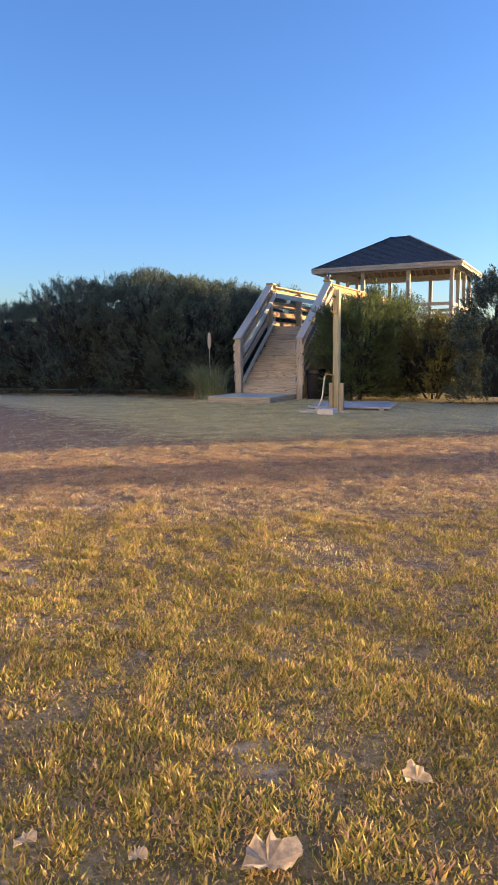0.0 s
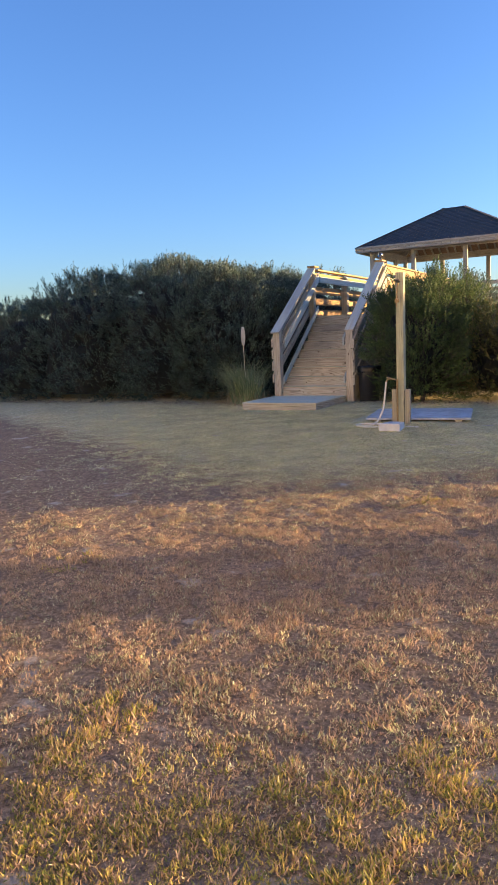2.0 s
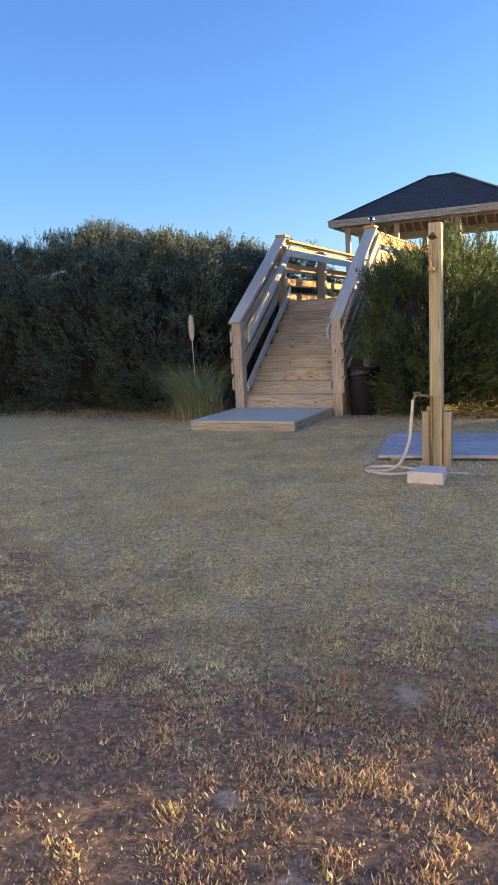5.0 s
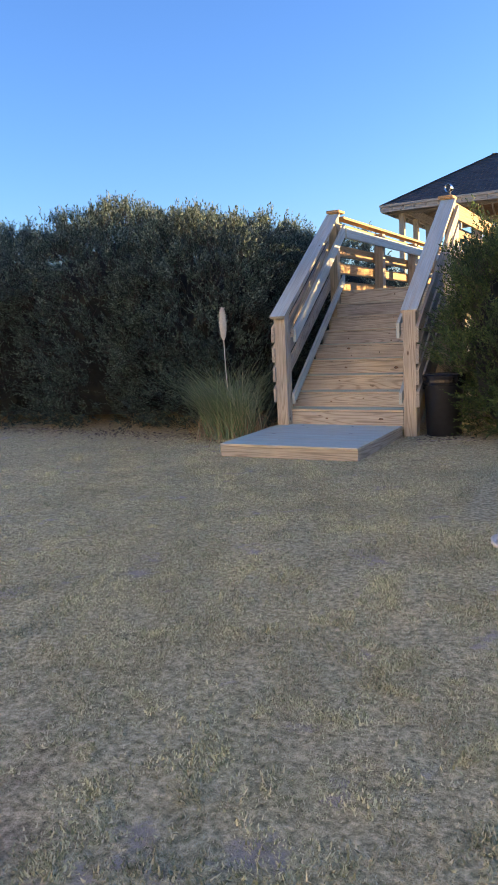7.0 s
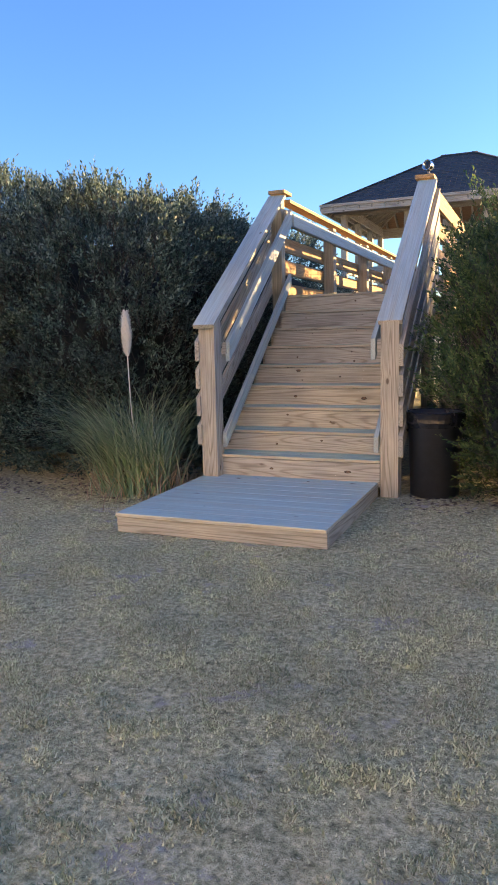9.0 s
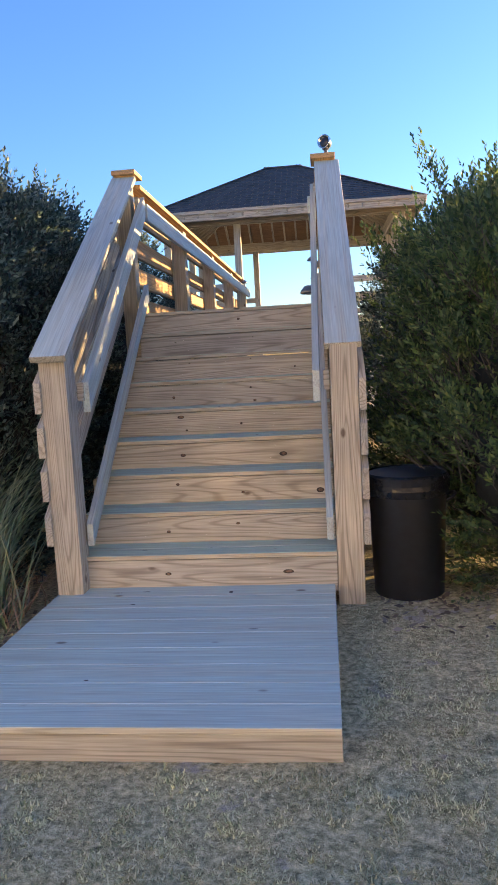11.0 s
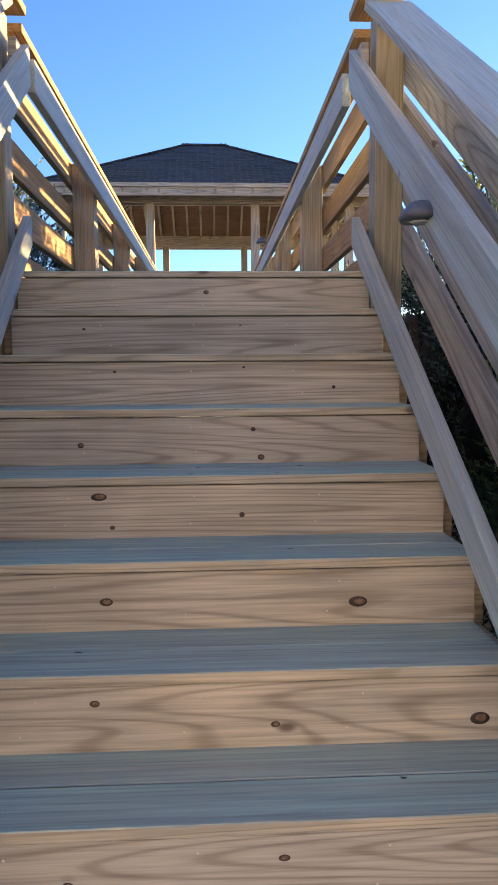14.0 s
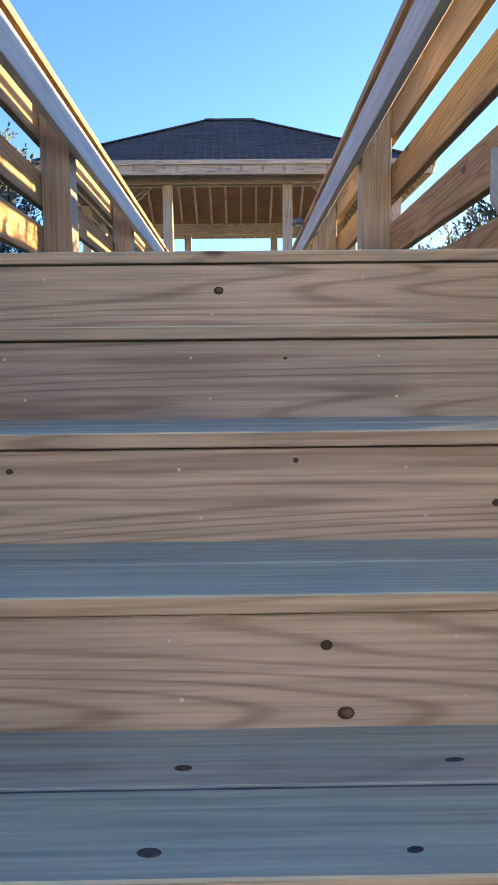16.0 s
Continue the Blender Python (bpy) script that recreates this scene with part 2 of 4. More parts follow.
def ground_material():
    m, n, l, b = material("sandy_turf", 0.95)
    co = n.new("ShaderNodeTexCoord")
    P = co.outputs["Object"]
    fine, mid, big = noise_node(n, 38.0, 6.0, 0.75), noise_node(n, 2.6, 6.0, 0.65), noise_node(n, 0.55, 3.0)
    clod = noise_node(n, 19.0, 6.0, 0.75)
    for q in (fine, mid, big, clod):
        l.new(P, q.inputs["Vector"])
    turf = ramp(n, [(0.3, (0.15, 0.135, 0.072)), (0.48, (0.545, 0.50, 0.30)), (0.66, (0.87, 0.79, 0.56))])
    l.new(fine.outputs[0], turf.inputs[0])
    dirt = ramp(n, [(0.3, (0.11, 0.075, 0.062)), (0.5, (0.23, 0.158, 0.125)), (0.7, (0.44, 0.315, 0.24))])
    l.new(fine.outputs[0], dirt.inputs[0])
    # the worn track crosses the lawn along one line; its edge is ragged
    line = n.new("ShaderNodeVectorMath")
    line.operation = "DOT_PRODUCT"
    line.inputs[1].default_value = (-0.568, 0.823, 0.0)
    l.new(P, line.inputs[0])
    rag = n.new("ShaderNodeMath")
    rag.operation = "MULTIPLY_ADD"
    rag.inputs[1].default_value = 2.6
    l.new(mid.outputs[0], rag.inputs[0])
    l.new(line.outputs["Value"], rag.inputs[2])
    track = n.new("ShaderNodeMapRange")
    track.inputs["From Min"].default_value, track.inputs["From Max"].default_value = -20, 0
    l.new(rag.outputs[0], track.inputs["Value"])
    tr = ramp(n, [(0.30, (0.15,) * 3), (0.42, (0.85,) * 3), (0.67, (0.92,) * 3), (0.735, (0.05,) * 3)])
    l.new(track.outputs[0], tr.inputs[0])
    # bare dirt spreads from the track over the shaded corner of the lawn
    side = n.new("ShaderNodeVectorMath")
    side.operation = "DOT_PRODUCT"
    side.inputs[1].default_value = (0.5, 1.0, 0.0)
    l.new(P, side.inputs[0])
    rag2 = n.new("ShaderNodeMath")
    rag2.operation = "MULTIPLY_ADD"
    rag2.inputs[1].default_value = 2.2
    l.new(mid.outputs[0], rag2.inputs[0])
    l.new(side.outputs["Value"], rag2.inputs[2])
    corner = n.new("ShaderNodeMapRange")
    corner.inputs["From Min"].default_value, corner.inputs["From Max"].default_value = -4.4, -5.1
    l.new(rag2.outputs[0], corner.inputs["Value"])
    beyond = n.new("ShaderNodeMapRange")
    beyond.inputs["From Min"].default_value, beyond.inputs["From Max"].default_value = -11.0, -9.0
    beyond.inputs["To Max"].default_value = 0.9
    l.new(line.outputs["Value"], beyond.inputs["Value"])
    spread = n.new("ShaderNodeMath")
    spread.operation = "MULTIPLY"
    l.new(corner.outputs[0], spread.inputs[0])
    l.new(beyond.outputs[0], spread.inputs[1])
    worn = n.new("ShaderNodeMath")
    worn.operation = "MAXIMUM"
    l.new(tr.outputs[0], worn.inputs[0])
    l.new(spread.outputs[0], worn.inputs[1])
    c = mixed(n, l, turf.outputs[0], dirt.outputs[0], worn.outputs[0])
    # dark thatch and soil between the blades of the thick turf
    thatch = ramp(n, [(0.30, (0.8,) * 3), (0.42, (0,) * 3)])
    l.new(track.outputs[0], thatch.inputs[0])
    c = mixed(n, l, c, (0.105, 0.092, 0.05), thatch.outputs[0])
    bare = ramp(n, [(0.60, (0,) * 3), (0.66, (1,) * 3)])
    l.new(mid.outputs[0], bare.inputs[0])
    c = mixed(n, l, c, (0.52, 0.47, 0.42), bare.outputs[0])
    tint = ramp(n, [(0.35, (0.88, 0.90, 0.86)), (0.65, (1.12, 1.08, 1.02))])
    l.new(big.outputs[0], tint.inputs[0])
    c = mixed(n, l, c, tint.outputs[0], 0.8, "MULTIPLY")
    lump = ramp(n, [(0.36, (0.8, 0.8, 0.78)), (0.6, (1.14, 1.13, 1.1))])
    l.new(clod.outputs[0], lump.inputs[0])
    c = mixed(n, l, c, lump.outputs[0], 0.85, "MULTIPLY")
    l.new(c, b.inputs["Base Color"])
    both = n.new("ShaderNodeMath")
    both.operation = "MULTIPLY_ADD"
    both.inputs[1].default_value = 2.5
    l.new(clod.outputs[0], both.inputs[0])
    l.new(fine.outputs[0], both.inputs[2])
    bump(n, l, b, both.outputs[0], 0.9, 0.014)
    return m


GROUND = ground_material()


# ---- mesh helpers ----
def thing(name, at=(0, 0, 0), label="", category="", group="", kind=""):
    ob = new(name)
    ob.location = at
    return tagged(ob, label, category, group, kind)


def mesh_object(name, verts, faces, mat, parent=None, label="", smooth=False):
    me = bpy.data.meshes.new(name)
    me.from_pydata(verts, [], faces)
    if smooth:
        me.shade_smooth()
    me.materials.append(mat)
    ob = new(name, me)
    ob.parent = parent
    return tagged(ob, label)


def part(name, bm, mat, parent=None, label="", m=None, smooth=False):
    me = bpy.data.meshes.new(name)
    bm.to_mesh(me)
    bm.free()
    if smooth:
        me.shade_smooth()
    me.materials.append(mat)
    ob = new(name, me)
    ob.parent = parent
    if m is not None:
        ob.matrix_basis = m
    return tagged(ob, label)


BOARDS = {}


def board_mesh(lx, ly, lz, bev=0.0025):
    """A sawn board centred on its origin, long along x, with eased edges."""
    key = (round(lx, 3), round(ly, 3), round(lz, 3))
    if key not in BOARDS:
        bm = bmesh.new()
        bmesh.ops.create_cube(bm, size=1, matrix=Matrix.Diagonal((lx, ly, lz, 1)))
        bmesh.ops.bevel(bm, geom=bm.edges[:], offset=min(bev, ly / 4, lz / 4), segments=1, affect="EDGES")
        me = bpy.data.meshes.new("board")
        bm.to_mesh(me)
        bm.free()
        BOARDS[key] = me
    return BOARDS[key]


def board(name, parent, mat, a, b, wide, thick, roll=0.0, label="", plumb=False):
    """A board from a to b (its axis), wide across, thick through; with roll 0 the wide side stands upright."""
    a, b = Vector(a), Vector(b)
    d = b - a
    key = board_mesh(d.length, thick, wide)
    me = key if key.materials and key.materials[0] == mat else key.copy()
    if plumb:  # ends cut upright
        me = me.copy()
        k = d.z / math.hypot(d.x, d.y)
        for v in me.vertices:
            v.co.x += v.co.z * k
    if not me.materials:
        me.materials.append(mat)
    elif me.materials[0] != mat:
        me.materials[0] = mat
    ob = new(name, me)
    ob.parent = parent
    x = d.normalized()
    up = Vector((0, 0, 1)) if abs(x.z) < 0.95 else Vector((0, -1, 0))
    y = up.cross(x).normalized()
    z = x.cross(y)
    rot = Matrix((x, y, z)).transposed().to_4x4() @ Matrix.Rotation(radians(roll), 4, "X")
    base = parent.matrix_basis.translation if parent is not None else Vector()
    ob.matrix_basis = Matrix.Translation((a + b) / 2 - base) @ rot
    return tagged(ob, label)


def upright(name, parent, mat, x, y, z0, z1, size=0.14, label=""):
    return board(name, parent, mat, (x, y, z0), (x, y, z1), size, size, label=label)


def lathe(profile, seg=16, m=None):
    bm = bmesh.new()
    rings = []
    for r, z in profile:
        rings.append([bm.verts.new((r * math.cos(2 * math.pi * i / seg), r * math.sin(2 * math.pi * i / seg), z)) for i in range(seg)])
    for p, q in zip(rings, rings[1:]):
        for i in range(seg):
            bm.faces.new((p[i], p[(i + 1) % seg], q[(i + 1) % seg], q[i]))
    bm.faces.new(rings[0][::-1])
    bm.faces.new(rings[-1])
    if m is not None:
        bm.transform(m)
    return bm


def tube(name, points, radius, mat, parent=None, label=""):
    cu = bpy.data.curves.new(name, "CURVE")
    cu.dimensions, cu.bevel_depth, cu.bevel_resolution, cu.resolution_u = "3D", radius, 3, 6
    sp = cu.splines.new("BEZIER")
    sp.bezier_points.add(len(points) - 1)
    for bp, p in zip(sp.bezier_points, points):
        bp.co, bp.handle_left_type, bp.handle_right_type = p, "AUTO", "AUTO"
    tmp = bpy.data.objects.new(name, cu)
    me = bpy.data.meshes.new_from_object(tmp)
    bpy.data.objects.remove(tmp)
    me.materials.clear()
    me.materials.append(mat)
    ob = new(name, me)
    ob.parent = parent
    return tagged(ob, label)


# ---- ground ----
def ground_height(x, y):
    return 0.025 * noise.noise(Vector((x * 0.35, y * 0.35, 0.0))) - 0.02 + 0.008 * noise.noise(Vector((x * 2.1, y * 2.1, 3.0))) + 0.07 * math.exp(-((x - 2.85) ** 2 + (y + 2.6) ** 2) / 1.5)


def build_ground():
    xs = sorted({*np.round(np.arange(-12, 14.01, 0.25), 3), -2500, -400, -80, -30, -18, 18, 30, 80, 400, 2500})
    ys = sorted({*np.round(np.arange(-19, 4.01, 0.25), 3), -2500, -400, -90, -40, -26, 8, 20, 50, 400, 2500})
    verts = [(float(x), float(y), ground_height(x, y) if abs(x) < 20 and abs(y) < 26 else -0.03) for y in ys for x in xs]
    w = len(xs)
    faces = [(j * w + i, j * w + i + 1, (j + 1) * w + i + 1, (j + 1) * w + i) for j in range(len(ys) - 1) for i in range(w - 1)]
    return mesh_object("ground", verts, faces, GROUND, smooth=True)


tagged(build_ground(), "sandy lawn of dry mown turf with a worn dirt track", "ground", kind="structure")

ZP, RISE, RUN, STEPS = 0.105, 0.1775, 0.256, 9
XL, XR = -0.745, 0.69
DECK = ZP + STEPS * RISE


# unseen pale walls added behind and beside the walker, turned to bounce low sun
def build_bounce_walls():
    bounce_pale = plain("pale_bounce_wall", (0.78, 0.75, 0.70), 0.8, 0.0, 0.05, 3.0, 0.1)
    for name, centre, size in (("wall_south", (8, -20.5, 3.9), (36, 0.3, 8.0)), ("wall_west", (-10.2, -16.0, 3.9), (0.3, 15.0, 8.0))):
        bm = bmesh.new()
        bmesh.ops.create_cube(bm, size=1, matrix=Matrix.Translation(centre) @ Matrix.Diagonal((*size, 1)))
        tagged(part(name, bm, bounce_pale), "plain pale wall, unseen, added to bounce sunlight", "wall", kind="structure")


build_bounce_walls()


# ---- landing pad ----
def build_pad():
    pad = thing("wooden_landing", (0, 0, 0), "low weathered plank landing at the foot of the stairs", "landing")
    x0, x1, y0, y1 = -0.80, 0.675, -1.455, -0.003
    n = 9
    w = (y1 - y0 + 0.012) / n
    for i in range(n):
        y = y0 - 0.012 + (i + 0.5) * w
        board("deck_board", pad, PINE_PAD, (x0, y, ZP - 0.0125), (x1, y, ZP - 0.0125), w - 0.0018, 0.025, 90)
    board("front_board", pad, PINE, (x0 - 0.0, y0 + 0.02, 0.025), (x1, y0 + 0.02, 0.025), 0.105, 0.036)
    for x in (x0 + 0.02, x1 - 0.02):
        board("side_board", pad, PINE, (x, y0 + 0.045, 0.025), (x, y1, 0.025), 0.105, 0.036)
    for x, y, rx, ry in ((-0.475, -0.104, 0.035, 0.006), (-0.321, -0.092, 0.028, 0.007), (0.135, -0.118, 0.014, 0.02), (-0.343, -0.283, 0.016, 0.008), (-0.3, -1.12, 0.012, 0.007), (0.3, -0.62, 0.03, 0.006)):
        bm = lathe([(1.0, 0.0), (0.55, 0.7), (0.02, 1.0)], 12, Matrix.Translation((x, y, ZP - 0.0004)) @ Matrix.Diagonal((rx, ry, 0.0014, 1)))
        part("knot", bm, STAIN, pad, smooth=True)
    for y in (-1.0, -0.55):
        board("joist", pad, PINE_DARK, (x0 + 0.045, y, 0.025), (x1 - 0.045, y, 0.025), 0.105, 0.036)


build_pad()


# ---- stairs ----
def oval(name, parent, mat, x, y, z, rx, rz):
    """A flat oval on a board's front face."""
    bm = lathe([(1.0, 0.0), (0.55, 0.7), (0.02, 1.0)], 12, Matrix.Translation((x, y, z)) @ Matrix.Rotation(radians(90), 4, "X") @ Matrix.Diagonal((rx, rz, 0.0016, 1)))
    return part(name, bm, mat, parent, smooth=True)


KNOTS = [  # riser, x, z, half width, half height
    (1, 0.432, 0.177, 0.033, 0.013), (1, -0.215, 0.176, 0.02, 0.010), (2, -0.258, 0.344, 0.013, 0.009), (2, 0.144, 0.383, 0.013, 0.008),
    (3, -0.244, 0.570, 0.013, 0.009), (3, 0.15, 0.511, 0.012, 0.008), (3, 0.61, 0.51, 0.026, 0.017), (4, -0.253, 0.712, 0.019, 0.012), (4, 0.385, 0.699, 0.028, 0.016),
    (5, -0.306, 0.934, 0.026, 0.013), (5, 0.10, 0.877, 0.009, 0.009), (5, -0.27, 0.845, 0.009, 0.007), (6, 0.148, 1.101, 0.009, 0.008), (6, 0.173, 1.011, 0.013, 0.010), (6, -0.40, 1.055, 0.011, 0.010),
    (7, -0.322, 1.287, 0.007, 0.005), (7, 0.451, 1.228, 0.008, 0.007), (7, 0.13, 1.30, 0.005, 0.005), (8, -0.47, 1.45, 0.008, 0.005), (8, 0.13, 1.462, 0.005, 0.003), (9, -0.003, 1.616, 0.013, 0.010),
]


def build_stairs():
    st = thing("staircase", (0, 0, 0), "straight flight of new pine plank stairs with nine risers", "stairs")
    for i in range(1, STEPS + 1):
        y, zt = (i - 1) * RUN, ZP + i * RISE
        low = ZP + (i - 1) * RISE - (0.004 if i > 1 else 0)
        hgt = zt - 0.027 - low
        if i == 1:
            low, hgt = low - 0.04, hgt + 0.04
        xl = XL - (0.04 if i == STEPS else 0.0)
        board("riser", st, PINE, (xl, y + 0.002, low + hgt / 2 - 0.001), (XR, y + 0.002, low + hgt / 2 - 0.001), hgt - 0.002, 0.032)
        if i < STEPS:
            for k, (ya, wd) in enumerate(((y - 0.022, 0.137), (y + 0.12, 0.165))):
                board("tread_board", st, PINE_TREAD, (XL, ya + wd / 2, zt - 0.0125), (XR, ya + wd / 2, zt - 0.0125), wd, 0.025, 90)
        for x in (-0.39, -0.035, 0.325):
            for f in (0.22, 0.66):
                oval("screw", st, STEEL, x + 0.02 * math.sin(i * 7 + f * 9), y - 0.0134, zt - RISE * (1 - f), 0.0038, 0.0038)
    for i, x, f, rx, rz in KNOTS:
        k = oval("knot", st, KNOT, x, (i - 1) * RUN - 0.0134, f, rx * 1.15, rz * 1.15)
        if rx > 0.01:
            oval("heart", k, KNOT_HEART, x + rx * 0.1, (i - 1) * RUN - 0.0144, f + rz * 0.05, rx * 0.6, rz * 0.58)
    for x, y, z, rx, ry in ((-0.36, 0.085, 1, 0.03, 0.007), (0.006, 0.10, 1, 0.016, 0.006), (0.361, 0.06, 1, 0.014, 0.005), (-0.027, 1.18, 5, 0.017, 0.011), (0.288, 1.188, 5, 0.02, 0.008),
                            (-0.048, 1.039, 5, 0.02, 0.012), (0.205, 1.037, 5, 0.014, 0.008), (0.4, 0.36, 2, 0.012, 0.006), (-0.3, 0.62, 3, 0.016, 0.006), (0.22, 0.85, 4, 0.015, 0.006)):
        bm = lathe([(1.0, 0.0), (0.55, 0.7), (0.02, 1.0)], 12, Matrix.Translation((x, y, ZP + z * RISE - 0.0004)) @ Matrix.Rotation(0.2 * math.sin(9 * x), 4, "Z") @ Matrix.Diagonal((rx * 0.75, ry * 0.75, 0.0014, 1)))
        part("knot", bm, STAIN, st, smooth=True)
    for x in (XL - 0.021, 0.0, XR + 0.021):
        bm = bmesh.new()
        y1 = (STEPS - 1) * RUN
        prof = [(0.05, 0.0)]
        for i in range(STEPS - 1):
            prof += [(i * RUN + 0.036, ZP + (i + 1) * RISE - 0.028), ((i + 1) * RUN + 0.036, ZP + (i + 1) * RISE - 0.028)]
        prof += [(y1 + 0.036, DECK - 0.03), (y1 + 0.25, DECK - 0.03), (y1 + 0.25, DECK - 0.35), (0.45, 0.0)]
        a = [bm.verts.new((x - 0.019, p, q)) for p, q in prof]
        b = [bm.verts.new((x + 0.019, p, q)) for p, q in prof]
        bm.faces.new(a)
        bm.faces.new(b[::-1])
        for q in range(len(prof)):
            bm.faces.new((a[q], b[q], b[(q + 1) % len(prof)], a[(q + 1) % len(prof)]))
        bmesh.ops.recalc_face_normals(bm, faces=bm.faces)
        part("stringer", bm, PINE_DARK, st)


build_stairs()


# ---- railings ----
def stair_railing(side, xa, xb):
    """One side of the flight; xa at the foot, xb at the head."""
    rail = thing("stair_railing", (0, 0, 0), "pine plank stair railing with a wide sloping cap board", "railing", "railings of the stairs")
    K = 0.71

    def px(y):
        return xa + (xb - xa) * (y + 0.07) / 2.1

    zc = 1.335
    yf, zf = (0.0, 1.343) if side > 0 else (-0.19, 1.352)  # foot of the cap board
    KC = (zc + 1.98 * K - zf) / (1.98 - yf)

    def cap(y):
        return zf + (y - yf) * KC

    yp = 0.065 if side > 0 else -0.05
    upright("post", rail, PINE, px(0.0), yp, -0.05, cap(yp) - 0.035)
    upright("post", rail, PINE_DARK, px(2.03) + side * 0.014, 2.03, 0.0, DECK + 1.02, 0.115)
    board("cap_board", rail, PINE_CAP, (px(yf), yf, zf), (px(1.98), 1.98, cap(1.98)), 0.185, 0.036, 90, "grey weathered cap board")
    out = side * 0.09
    for dz in (-0.22, -0.45, -0.68, -0.92):
        w = 0.135
        board("rail_board", rail, PINE, (px(yp - 0.09) + out, yp - 0.09, cap(yp - 0.09) + dz - 0.01), (px(2.1) + out, 2.1, cap(2.1) + dz), w, 0.036, plumb=True)
    inn = -side * 0.112
    board("hand_rail", rail, PINE_OLD, (px(0.06) + inn - (0.03 if side > 0 else 0.0), 0.06, zc - 0.235 + 0.06 * K), (px(2.1) + inn, 2.1, zc - 0.285 + 2.1 * K), 0.135, 0.038, plumb=True)
    for y in (0.09, 2.03):
        board("spacer", rail, PINE, (px(y) - side * 0.072, y, zc - 0.225 + y * K), (px(y) - side * 0.105, y, zc - 0.225 + y * K), 0.1, 0.1)
    board("skirt_board", rail, PINE_OLD, (px(-0.03) - side * 0.1, -0.03, 0.405), (px(2.08) - side * 0.1, 2.08, 0.42 + 2.08 * 0.70), 0.10, 0.036, plumb=True)
    return rail


stair_railing(-1, -0.722, -0.84)
stair_railing(1, 0.762, 0.738)


def deck_railing(side, x):
    rail = thing("boardwalk_railing", (0, 0, 0), "pine boardwalk railing with plank rails and sunlit edges", "railing", "railings of the boardwalk")
    top = DECK + 1.0
    hand = top - (0.235 if side > 0 else 0.195)
    y0, y1 = 2.12, 10.1
    for y in (4.0, 5.95, 7.9, 9.85):
        upright("post", rail, PINE_DARK, x, y, 0.0, top - 0.04)
    board("cap_board", rail, PINE_WARM, (x, y0 - 0.19, top + 0.08), (x, y0 + 0.05, top + 0.08), 0.185, 0.036, 90)
    board("cap_board", rail, PINE_WARM, (x, y0 + 0.055, top + 0.02), (x, y1, top + 0.02), 0.14, 0.036, 90)
    board("top_rail", rail, PINE_OLD, (x - side * 0.112, y0 - 0.0, hand), (x - side * 0.112, y1, hand), 0.135, 0.038)
    for y in (4.0, 5.95, 7.9, 9.85):
        board("spacer", rail, PINE, (x - side * 0.07, y, hand), (x - side * 0.093, y, hand), 0.09, 0.09)
    for z in (top - 0.105, top - (0.39 if side > 0 else 0.41), top - 0.66, top - 0.92):
        board("rail_board", rail, PINE_WARM, (x + side * 0.09, y0 + 0.02, z), (x + side * 0.09, y1, z), 0.16, 0.036)
    return rail


deck_railing(-1, -0.83)
deck_railing(1, 0.712)


def build_boardwalk():
    bw = thing("boardwalk", (0, 0, 0), "raised pine plank boardwalk leading to the pavilion", "boardwalk")
    y0 = (STEPS - 1) * RUN - 0.025
    n = 54
    w = (10.15 - y0) / n
    for i in range(n):
        y = y0 + (i + 0.5) * w
        board("deck_board", bw, PINE_TREAD, (-0.755, y, DECK - 0.0125), (0.672, y, DECK - 0.0125), w - 0.006, 0.025, 90)
    for x in (-0.6, 0.0, 0.6):
        board("joist", bw, PINE_DARK, (x, y0 + 0.31, DECK - 0.12), (x, 10.1, DECK - 0.12), 0.184, 0.038)
    for y in (3.6, 5.55, 7.15, 9.2):
        for x in (-0.55, 0.55):
            upright("leg", bw, PINE_DARK, x, y, -0.05, DECK - 0.03, 0.1)


build_boardwalk()


